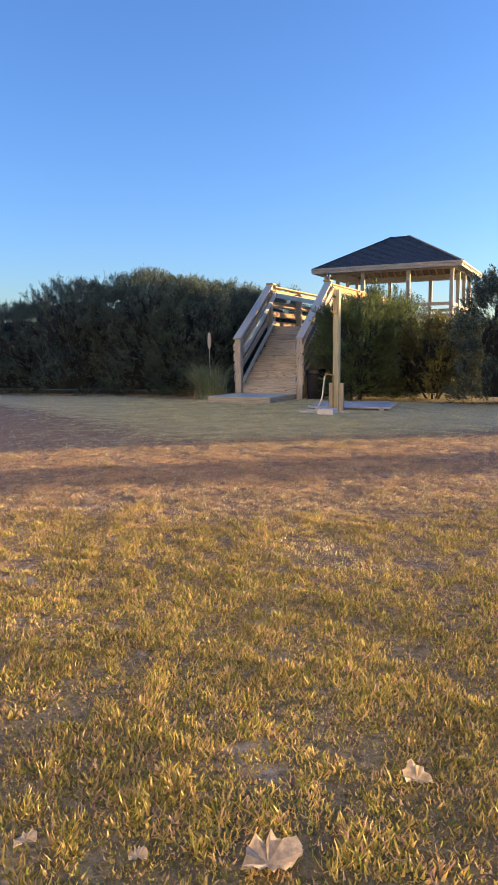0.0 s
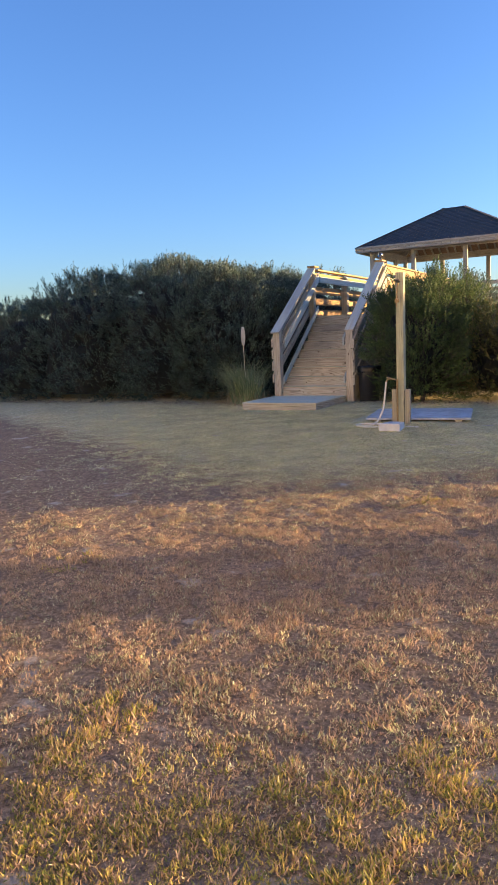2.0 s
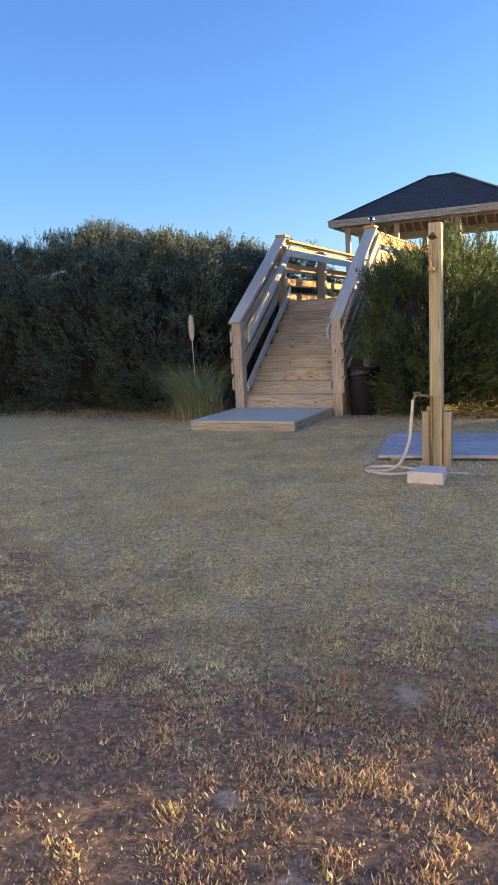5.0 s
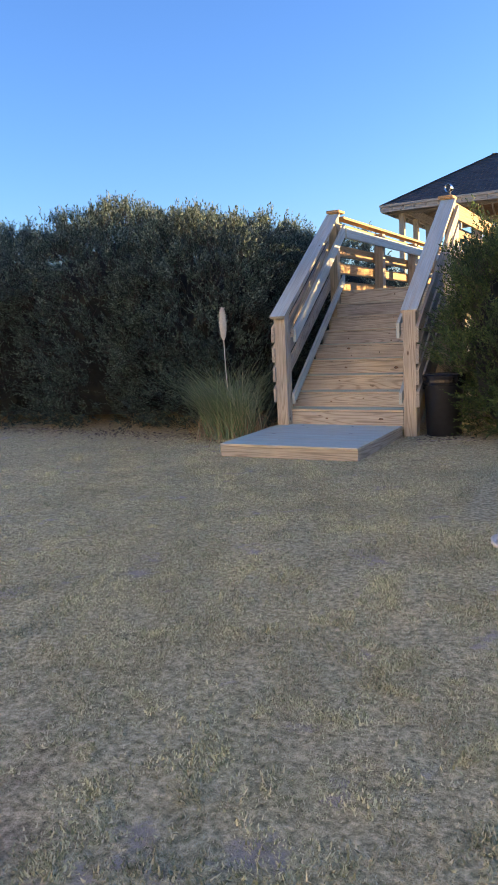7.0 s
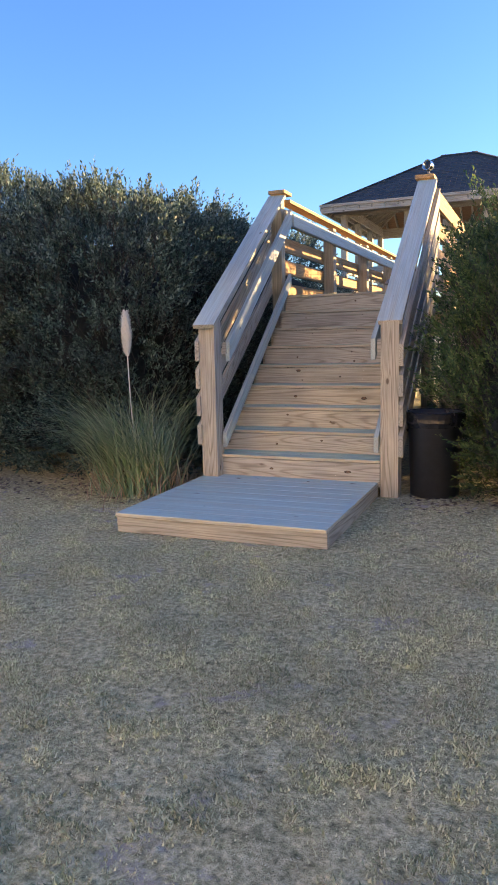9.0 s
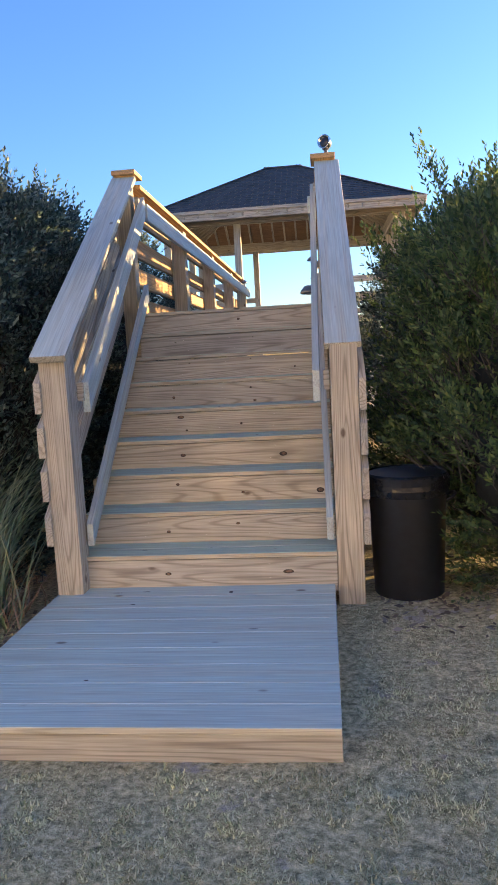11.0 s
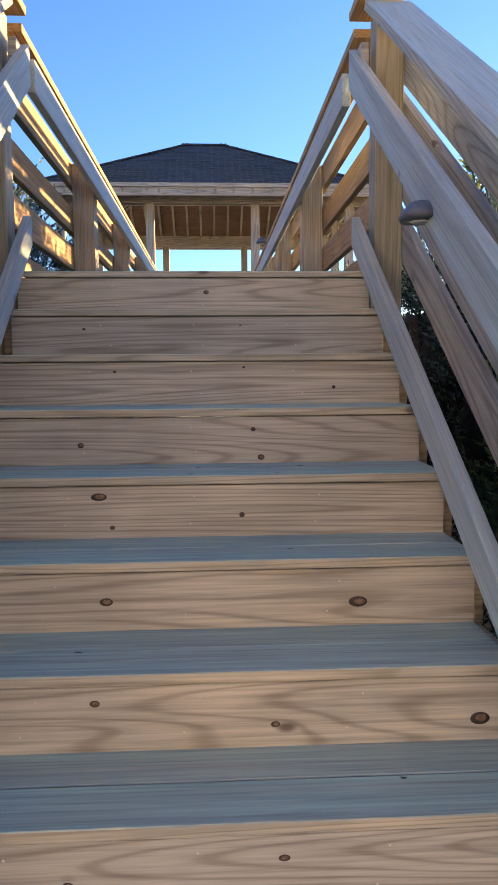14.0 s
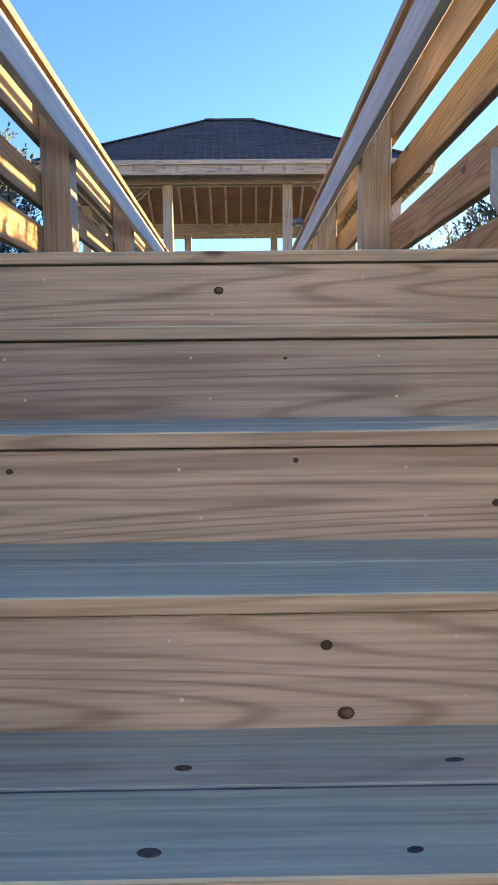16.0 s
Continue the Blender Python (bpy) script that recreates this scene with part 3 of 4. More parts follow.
# ---- pavilion ----
def build_pavilion():
    gz = thing("pavilion", (0, 0, 0), "open pine pavilion with a dark hip shingle roof", "pavilion")
    ex0, ex1, ey0, ey1, ze = -2.72, 2.62, 10.0, 14.85, 4.0
    rx0, rx1, ry, zr = -0.42, 0.26, 12.45, 5.38
    px = (-2.32, -0.93, 0.72, 2.22)
    py = (10.5, 11.8, 13.1, 14.35)
    zb = 3.90
    for i, x in enumerate(px):
        for j, y in enumerate(py):
            if i in (0, 3) or j in (0, 3):
                upright("post", gz, PINE, x, y, 0.0, zb, 0.13)
    for y in (py[0], py[3]):
        for o in (-0.085, 0.085):
            board("beam", gz, PINE, (px[0] - 0.2, y + o, zb + 0.09), (px[3] + 0.2, y + o, zb + 0.09), 0.2, 0.038)
    for x in (px[0], px[3]):
        for o in (-0.085, 0.085):
            board("beam", gz, PINE, (x + o, py[0] + 0.11, zb + 0.09), (x + o, py[3] - 0.11, zb + 0.09), 0.2, 0.038)
    # fascia boards, two steps
    for zz, ww, ins in ((ze - 0.02, 0.14, 0.02), (ze + 0.06, 0.06, -0.012)):
        for y, s in ((ey0, 1), (ey1, -1)):
            board("fascia", gz, PINE, (ex0 + ins, y + s * ins, zz), (ex1 - ins, y + s * ins, zz), ww, 0.03)
        for x, s in ((ex0, 1), (ex1, -1)):
            board("fascia", gz, PINE, (x + s * ins, ey0 + ins + 0.018, zz), (x + s * ins, ey1 - ins - 0.018, zz), ww, 0.03)
    # roof sheathing, four sloping boards of real thickness
    A, B, C, D = (ex0, ey0, ze + 0.06), (ex1, ey0, ze + 0.06), (ex1, ey1, ze + 0.06), (ex0, ey1, ze + 0.06)
    E, F = (rx0, ry, zr), (rx1, ry, zr)
    dn = Vector((0, 0, -0.03))
    for loop in ((A, B, F, E), (B, C, F), (C, D, E, F), (D, A, E)):
        vs = [Vector(v) for v in loop]
        k = len(vs)
        verts = [*vs, *[v + dn for v in vs]]
        faces = [tuple(range(k)), tuple(range(2 * k - 1, k - 1, -1))] + [(i, i + k, (i + 1) % k + k, (i + 1) % k) for i in range(k)]
        mesh_object("sheathing", [tuple(v) for v in verts], faces, PINE_SHEET, gz)
        # courses of shingles, each tab a little slab of its own
        e0, e1 = vs[0], vs[1]
        t0, t1 = (vs[3], vs[2]) if k == 4 else (vs[2], vs[2])
        rows = 22
        nrm = (e1 - e0).cross(t0 - e0).normalized()
        if nrm.z < 0:
            nrm = -nrm
        sv, sf = [], []
        rng = random.Random(len(sv) + k + int(e0.x * 10))
        for r in range(rows):
            fa, fb = r / rows, min(1.0, (r + 1.12) / rows)
            la, ra, lb, rb = e0.lerp(t0, fa), e1.lerp(t1, fa), e0.lerp(t0, fb), e1.lerp(t1, fb)
            tabs = max(1, int((ra - la).length / 0.22))
            for q in range(tabs):
                u, v = q / tabs, (q + 1) / tabs - 0.012 / max(0.3, (ra - la).length)
                lift = 0.012 + rng.uniform(0, 0.006)
                quad = [la.lerp(ra, u) + nrm * lift, la.lerp(ra, v) + nrm * lift, lb.lerp(rb, v) + nrm * 0.004, lb.lerp(rb, u) + nrm * 0.004]
                o = len(sv)
                sv += [tuple(p) for p in quad] + [tuple(quad[0] - nrm * 0.012), tuple(quad[1] - nrm * 0.012)]
                sf += [(o, o + 1, o + 2, o + 3), (o + 4, o + 5, o + 1, o)]
        tagged(mesh_object("shingles", sv, sf, SHINGLE, gz, "dark charcoal asphalt shingles"), kind="stuff")
    ridge = board("ridge_cap", gz, SHINGLE, (rx0 - 0.05, ry, zr - 0.005), (rx1 + 0.05, ry, zr - 0.005), 0.03, 0.16)
    for a, b in ((A, E), (B, F), (C, F), (D, E)):
        board("hip_cap", gz, SHINGLE, Vector(a) + Vector((0, 0, 0.02)), Vector(b) + Vector((0, 0, 0.02)), 0.02, 0.14)
    # rafters under the sheathing
    def rafter(foot, head):
        board("rafter", gz, PINE, Vector(foot) + Vector((0, 0, -0.1)), Vector(head) + Vector((0, 0, -0.1)), 0.1, 0.038)
    for a, b in ((A, E), (B, F), (C, F), (D, E)):
        rafter(a, b)
    k = 19
    for i in range(1, k):
        x = ex0 + (ex1 - ex0) * i / k
        f = min(1.0, (x - ex0) / (rx0 - ex0), (ex1 - x) / (ex1 - rx1))
        for ye in (ey0, ey1):
            rafter((x, ye, ze + 0.06), (x, ye + (ry - ye) * f, ze + 0.06 + (zr - ze - 0.06) * f))
    for i in range(1, k - 1):
        y = ey0 + (ey1 - ey0) * i / (k - 1)
        f = min((y - ey0) / (ry - ey0), (ey1 - y) / (ey1 - ry))
        for xe, xr in ((ex0, rx0), (ex1, rx1)):
            rafter((xe, y, ze + 0.06), (xe + (xr - xe) * f, y, ze + 0.06 + (zr - ze - 0.06) * f))
    # floor and low railing
    for i in range(32):
        y = 10.22 + i * 0.135
        board("floor_board", gz, PINE_OLD, (px[0] - 0.1, y, DECK - 0.0125), (px[3] + 0.1, y, DECK - 0.0125), 0.13, 0.025, 90)
    for y in (py[0], py[3]):
        board("rim_joist", gz, PINE_DARK, (px[0] - 0.1, y + (-0.09 if y < 12 else 0.09), DECK - 0.13), (px[3] + 0.1, y + (-0.09 if y < 12 else 0.09), DECK - 0.13), 0.2, 0.038)
    for i in range(3):
        if i != 1:
            for z in (DECK + 1.0, DECK + 0.6, DECK + 0.25):
                board("rail", gz, PINE, (px[i] + 0.065, py[0], z), (px[i + 1] - 0.065, py[0], z), 0.12, 0.036)
        for z in (DECK + 1.0, DECK + 0.6, DECK + 0.25):
            if i != 1:
                board("rail", gz, PINE, (px[i] + 0.065, py[3], z), (px[i + 1] - 0.065, py[3], z), 0.12, 0.036)
            for x in (px[0], px[3]):
                board("rail", gz, PINE, (x, py[i] + 0.065, z), (x, py[i + 1] - 0.065, z), 0.12, 0.036)


PINE_SHEET = wood("plywood_sheet", (0.31, 0.19, 0.11), (0.21, 0.12, 0.065), knots=0.4)
build_pavilion()


# ---- lamps ----
def rail_lamp(x, y, z, turn):
    lamp = thing("rail_lamp", (x, y, z), "small grey plastic step lamp fixed to the rail", "lamp", "step lamps")
    bm = lathe([(0.052, -0.022), (0.056, -0.012), (0.05, 0.0), (0.03, 0.024), (0.012, 0.03)], 18, Matrix.Rotation(radians(turn), 4, "Z") @ Matrix.Diagonal((1.0, 1.25, 1, 1)))
    part("hood", bm, GREY_PLASTIC, lamp, smooth=True)
    part("lens", lathe([(0.02, -0.028), (0.026, -0.024), (0.02, -0.021)], 14), HOSE, lamp, "pale lens")
    return lamp


def spot_lamp(x, y, z):
    lamp = thing("spot_lamp", (x, y, z), "small round chrome spotlight on the railing corner", "lamp")
    part("base", lathe([(0.035, 0.0), (0.035, 0.012), (0.014, 0.02), (0.012, 0.05)], 16), GREY_PLASTIC, lamp)
    aim = Matrix.Translation((0, 0, 0.098)) @ Matrix.Rotation(radians(-28), 4, "Z") @ Matrix.Rotation(radians(84), 4, "X")
    head = part("head", lathe([(0.016, -0.05), (0.034, -0.044), (0.047, -0.012), (0.052, 0.026), (0.052, 0.034), (0.045, 0.034), (0.04, 0.02)], 22, aim), CHROME, lamp, "chrome lamp head", smooth=True)
    part("lens", lathe([(0.04, 0.018), (0.03, 0.023), (0.004, 0.025)], 18, aim), BLACK_PLASTIC, head, "dark glass lens", smooth=True)
    part("bracket", lathe([(0.02, 0.044), (0.026, 0.05), (0.014, 0.056)], 14), GREY_PLASTIC, lamp)


CHROME = plain("chrome", (0.6, 0.58, 0.56), 0.12, 1.0, 0.08, 20.0, 0.0)


# ---- shrubs ----
def sprigs(points, normals, rng, length, leaves, leaf_len, leaf_wid, up, spread):
    """Leafy twigs at the points: each leaf is a folded blade of two triangles."""
    n = len(points)
    axis = normals + np.array([0, 0, up]) + rng.normal(0, spread, (n, 3))
    axis /= np.linalg.norm(axis, axis=1)[:, None]
    ln = length * rng.uniform(0.5, 1.5, n)
    P = np.repeat(points, leaves, 0)
    A = np.repeat(axis, leaves, 0)
    L = np.repeat(ln, leaves)
    f = np.tile(np.linspace(0.05, 1.0, leaves), n)
    base = P + A * (L * f)[:, None]
    out = rng.normal(0, 1, (n * leaves, 3))
    out -= A * np.sum(out * A, 1)[:, None]
    out /= np.linalg.norm(out, axis=1)[:, None] + 1e-9
    d = A * 0.75 + out * 0.8 * (1.15 - 0.6 * f)[:, None]
    d /= np.linalg.norm(d, axis=1)[:, None]
    side = np.cross(d, rng.normal(0, 1, d.shape))
    side /= np.linalg.norm(side, axis=1)[:, None] + 1e-9
    s = rng.uniform(0.65, 1.3, len(d))[:, None]
    tip = base + d * leaf_len * s
    mid = base + d * leaf_len * s * 0.5
    v = np.stack([base, mid + side * leaf_wid * s, tip, mid - side * leaf_wid * s], 1).reshape(-1, 3)
    # twig: a thin triangle
    tb = np.cross(axis, rng.normal(0, 1, axis.shape))
    tb /= np.linalg.norm(tb, axis=1)[:, None] + 1e-9
    tw = np.stack([points - axis * 0.12 + tb * 0.003, points - axis * 0.12 - tb * 0.003, points + axis * (ln * 0.9)[:, None]], 1).reshape(-1, 3)
    return v, tw


def quads_mesh(name, v, k, mat, parent):
    me = bpy.data.meshes.new(name)
    nf = len(v) // k
    me.vertices.add(len(v))
    me.vertices.foreach_set("co", np.ascontiguousarray(v, dtype=np.float32).ravel())
    me.loops.add(len(v))
    me.loops.foreach_set("vertex_index", np.arange(len(v), dtype=np.int32))
    me.polygons.add(nf)
    me.polygons.foreach_set("loop_start", np.arange(0, len(v), k, dtype=np.int32))
    me.update(calc_edges=True)
    me.materials.append(mat)
    ob = new(name, me)
    ob.parent = parent
    return ob


def lumps(p, seed):
    """Uneven outline: low-frequency bulges and hollows."""
    s = seed * 3.7
    return np.array([0.17 * noise.noise(Vector((a * 1.3 + s, b * 1.3, c * 1.3))) + 0.17 * noise.noise(Vector((a * 2.9 + s, b * 2.9, c * 2.9))) + 0.12 * noise.noise(Vector((a * 6.1 + s, b * 6.1, c * 4.1))) for a, b, c in p])


def shrub(centre, radii, seed, mat, density, style, others=(), label="", power=2.7, name="shrub", inner=0.46, ymax=99.0, plume=0.27):
    rng = np.random.default_rng(seed)
    C, R = np.array(centre), np.array(radii)
    area = 2.2 * (R[0] * R[2] + R[1] * R[2] + R[0] * R[1]) * 2
    n = int(area * density)
    d = rng.normal(0, 1, (n, 3)) + np.array([0, 0, 0.08])
    d /= np.linalg.norm(d, axis=1)[:, None]
    u = d / (np.sum(np.abs(d) ** power, 1) ** (1 / power))[:, None]
    p = C + u * R
    nr = np.sign(u) * np.abs(u) ** (power - 1) / R
    nr /= np.linalg.norm(nr, axis=1)[:, None]
    # foliage grows in upright plumes, with dark hollows between them
    per = 12
    m = n // per
    p, nr = p[:m], nr[:m]
    bulge = lumps(p, 1)
    axis = nr * 0.85 + np.array([0, 0, 0.5]) + rng.normal(0, 0.3, (m, 3))
    axis /= np.linalg.norm(axis, axis=1)[:, None]
    reach = plume * rng.uniform(0.4, 1.2, m) * (1 - 0.7 * np.clip(nr[:, 2], 0, 1))
    p = p + nr * (bulge * 1.2 + rng.uniform(-0.36, -0.02, m))[:, None]
    f = rng.uniform(0.0, 1.0, (m, per))
    wide = 0.24 * plume * (1.1 - 0.75 * f)
    n = m * per
    p = (p[:, None, :] + axis[:, None, :] * (reach[:, None] * f)[:, :, None] + rng.normal(0, 1, (m, per, 3)) * wide[:, :, None]).reshape(-1, 3)
    nr = np.repeat(nr * 0.4 + axis * 0.8, per, 0)
    bulge = np.repeat(bulge, per)
    lim = (1.14 if C[0] < 0 else 0.98) + 0.16 * rng.uniform(0, 1, n) + 0.1 * bulge
    over = (p[:, 0] > -lim) if C[0] < 0 else (p[:, 0] < lim)
    p[:, 0] = np.where(over, np.sign(C[0]) * lim, p[:, 0])
    nr[over] = nr[over] * 0.3 + np.array([-np.sign(C[0]) * 0.35, 0, 0.3])
    keep = (rng.uniform(0, 1, n) < np.clip(0.85 + 2.2 * bulge, 0.55, 1.0)) & (p[:, 2] > 0.02) & (p[:, 1] < min(ymax, C[1] + R[1] * 0.6))
    keep &= ~((p[:, 0] > 0) & (p[:, 0] < 1.38) & (p[:, 1] < 0.55) & (p[:, 2] < 0.76))
    for oc, orr in others:
        q = np.sum(np.abs((p - np.array(oc)) / (np.array(orr) - 0.22)) ** power, 1)
        keep &= q > 1
    p, nr = p[keep], nr[keep]
    root = thing(name, (C[0], C[1], 0.0), label, "shrub", "shrubs beside the stairs")
    off = np.array([C[0], C[1], 0.0])
    v, tw = sprigs(p - off, nr, rng, *style)
    quads_mesh("crown", v, 4, mat, root)
    quads_mesh("twig_mesh", tw, 3, BARK, root)
    # near-black solid core as painted inner shade, and stems down to the ground
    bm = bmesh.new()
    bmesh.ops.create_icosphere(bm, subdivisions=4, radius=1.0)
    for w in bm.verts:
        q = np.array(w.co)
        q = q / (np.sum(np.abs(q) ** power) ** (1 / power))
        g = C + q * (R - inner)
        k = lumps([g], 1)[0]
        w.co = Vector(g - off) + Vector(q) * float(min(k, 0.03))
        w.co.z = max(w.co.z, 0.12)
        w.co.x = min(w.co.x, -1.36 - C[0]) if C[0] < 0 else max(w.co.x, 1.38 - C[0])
    part("undergrowth", bm, INNER_SHADE, root)
    for i in range(5):
        a = rng.uniform(0, 6.28)
        tube("stem", [(0.12 * math.cos(a), 0.12 * math.sin(a), -0.08), (0.3 * R[0] * math.cos(a), 0.3 * R[1] * math.sin(a), C[2] * 0.5), (0.5 * R[0] * math.cos(a), 0.5 * R[1] * math.sin(a), C[2])], 0.025, BARK, root)
    return root


STYLE_MYRTLE = (0.14, 12, 0.037, 0.0080, 0.4, 0.4)
STYLE_CEDAR = (0.17, 18, 0.035, 0.0068, 0.6, 0.34)
STYLE_OLIVE = (0.16, 13, 0.048, 0.009, 0.6, 0.45)

LEFT = [((-2.35, 1.55, 1.0), (1.45, 1.75, 1.72)), ((-4.15, 1.6, 1.1), (1.75, 1.9, 1.98)), ((-6.3, 1.35, 1.0), (1.75, 1.9, 1.95)),
        ((-8.2, 1.2, 0.9), (1.5, 1.9, 1.55)), ((-10.3, 1.6, 0.6), (1.7, 1.7, 1.25)), ((-13.0, 1.9, 0.5), (1.9, 1.7, 1.0))]
# the last three are unseen, added to carry on shading the lawn
RIGHT = [((2.06, 1.4, 0.8), (0.98, 1.2, 1.52)), ((3.45, 1.4, 0.6), (1.15, 1.1, 1.15)), ((5.3, 0.2, 0.75), (1.1, 0.95, 1.75)),
         ((7.0, 1.3, 0.6), (1.4, 1.3, 1.2)), ((9.2, 2.2, 0.6), (1.5, 1.4, 1.15)), ((11.6, 3.3, 0.8), (1.7, 1.6, 1.9))]
BEHIND = [((1.85, 3.0, 0.8), (0.62, 1.1, 1.38)), ((1.95, 4.5, 0.9), (0.95, 1.8, 1.5)), ((-2.35, 4.9, 1.0), (1.2, 2.9, 1.85)), ((-3.9, 4.8, 0.7), (1.3, 1.9, 1.5)), ((3.9, 4.8, 0.6), (1.4, 1.9, 1.2)), ((1.9, 7.6, 0.6), (0.9, 1.7, 1.1)), ((-2.4, 9.0, 0.9), (1.1, 2.2, 1.5))]
# out of view, added only to throw the shadow bands across the lawn
SHADE_SHRUBS = [((12.6, 2.3, 0.8), (1.3, 1.3, 2.0)), ((12.75, 0.8, 0.8), (1.6, 1.6, 2.1)), ((13.9, -2.5, 0.7), (0.58, 0.58, 1.7))]
NEAR = [((1.98, 0.2, 0.9), (0.78, 0.66, 1.12))]


def build_shrubs():
    for i, (c, r) in enumerate(LEFT):
        near = [LEFT[j] for j in (i - 1, i + 1) if 0 <= j < len(LEFT)]
        shrub(c, r, 10 + i, MYRTLE if i != 4 else MYRTLE_PALE, 760 if i == 0 else 560 if i == 1 else 340 if i < 4 else 160, STYLE_MYRTLE, near, "dense dark green evergreen shrub with a sunlit top")
    for i, (c, r) in enumerate(RIGHT):
        near = [RIGHT[j] for j in (i - 1, i + 1) if 0 <= j < len(RIGHT)]
        shrub(c, r, 30 + i, (CEDAR if i == 0 else OLIVE if i in (1,) else MYRTLE), 370 if i < 3 else 80, STYLE_CEDAR if i == 0 else STYLE_OLIVE, near, "dense green shrub with yellow-green sunlit top")
    for i, (c, r) in enumerate(BEHIND):
        shrub(c, r, 70 + i, MYRTLE, 270 if c[0] < 0 else 180, STYLE_MYRTLE, (), "dark evergreen shrub growing beside the boardwalk")
    for i, (c, r) in enumerate(SHADE_SHRUBS):
        shrub(c, r, 90 + i, MYRTLE, 70, STYLE_MYRTLE, (), "unseen dark shrub added to cast shadow over the lawn", inner=0.12)
    for i, (c, r) in enumerate(NEAR):
        shrub(c, r, 50 + i, CEDAR, 700, STYLE_CEDAR, (), "feathery green cedar bush beside the stairs", 2.3, "cedar_bush", 0.25)


build_shrubs()


# ---- pampas grass ----
def blades(roots, rng, length, width, lean, droop, segs=4, half=math.pi):
    """Curved tapering blades as strips of quads."""
    n = len(roots)
    a = math.pi + rng.uniform(-half, half, n)
    d = np.stack([np.cos(a), np.sin(a), np.zeros(n)], 1)
    s = np.stack([-np.sin(a), np.cos(a), np.zeros(n)], 1)
    L, le, dr = length * rng.uniform(0.55, 1.2, n), lean * rng.uniform(0.55, 1.15, n), droop * rng.uniform(0.3, 1.3, n)
    pts = []
    for k in range(segs + 1):
        f = k / segs
        h = L * f
        r = h * np.sin(le) + dr * L * f ** 3
        z = h * np.cos(le) - dr * L * 0.55 * f ** 4
        c = roots + d * r[:, None] + np.array([0, 0, 1]) * z[:, None]
        w = width * (1 - 0.92 * f ** 1.5)
        pts.append((c - s * w, c + s * w))
    quads = [np.stack([pts[k][0], pts[k][1], pts[k + 1][1], pts[k + 1][0]], 1) for k in range(segs)]
    return np.stack(quads, 1).reshape(-1, 3)


def blade_strips(name, roots, rng, length, width, lean, droop, segs, mat, parent, half=math.pi):
    """One mesh of blades whose segments share their corners, so that a blade is one island."""
    n = len(roots)
    q = blades(roots, rng, length, width, lean, droop, segs, half).reshape(n, segs, 4, 3)
    v = np.concatenate([q[:, :, :2].reshape(n, segs * 2, 3), q[:, -1:, [3, 2]].reshape(n, 2, 3)], 1)
    per = segs * 2 + 2
    f = np.array([[2 * k, 2 * k + 1, 2 * k + 3, 2 * k + 2] for k in range(segs)])
    idx = (np.arange(n)[:, None, None] * per + f[None]).reshape(-1)
    me = bpy.data.meshes.new(name)
    me.vertices.add(n * per)
    me.vertices.foreach_set("co", np.ascontiguousarray(v, dtype=np.float32).ravel())
    me.loops.add(len(idx))
    me.loops.foreach_set("vertex_index", idx.astype(np.int32))
    me.polygons.add(n * segs)
    me.polygons.foreach_set("loop_start", np.arange(0, len(idx), 4, dtype=np.int32))
    me.update(calc_edges=True)
    me.materials.append(mat)
    ob = new(name, me)
    ob.parent = parent
    return ob


def build_pampas():
    rng = np.random.default_rng(5)
    root = thing("pampas_grass", (-1.36, -0.22, 0.0), "clump of arching green pampas grass with one white plume", "grass")
    r = rng.normal(0, 0.12, (1250, 3))
    r[:, 2] = -0.03
    blade_strips("blades", r, rng, 1.08, 0.0048, 0.52, 0.55, 7, PAMPAS, root, 2.2)
    r = rng.normal(0, 0.12, (420, 3))
    r[:, 2] = -0.03
    blade_strips("short_blades", r, rng, 0.72, 0.006, 0.36, 0.3, 6, PAMPAS, root)
    r = rng.normal(0, 0.2, (260, 3))
    r[:, 2] = -0.03
    blade_strips("dry_blades", r, rng, 0.45, 0.004, 0.7, 0.45, 5, STRAW, root)
    top = Vector((0.01, -0.12, 0))
    tube("stalk", [(0.0, 0.0, -0.02), (-0.02, -0.05, 0.7), (top.x, top.y, 1.2)], 0.005, PLUME, root, "pale straw stalk")
    z = rng.uniform(0.0, 1.0, 4200)
    w = 0.058 * np.sin(np.pi * np.clip(z * 0.86 + 0.1, 0, 1)) ** 0.8
    a = rng.uniform(0, 6.28, 4200)
    pts = np.stack([top.x + w * 0.5 * np.cos(a), top.y + w * 0.5 * np.sin(a), 1.13 + 0.33 * z], 1)
    part("plume_core", lathe([(0.004, 1.14), (0.022, 1.2), (0.03, 1.28), (0.024, 1.38), (0.004, 1.48)], 10, Matrix.Translation((top.x, top.y, 0.0))), PLUME, root, smooth=True)
    blade_strips("plume", pts, rng, 0.055, 0.004, 0.35, 0.2, 2, PLUME, root)


build_pampas()


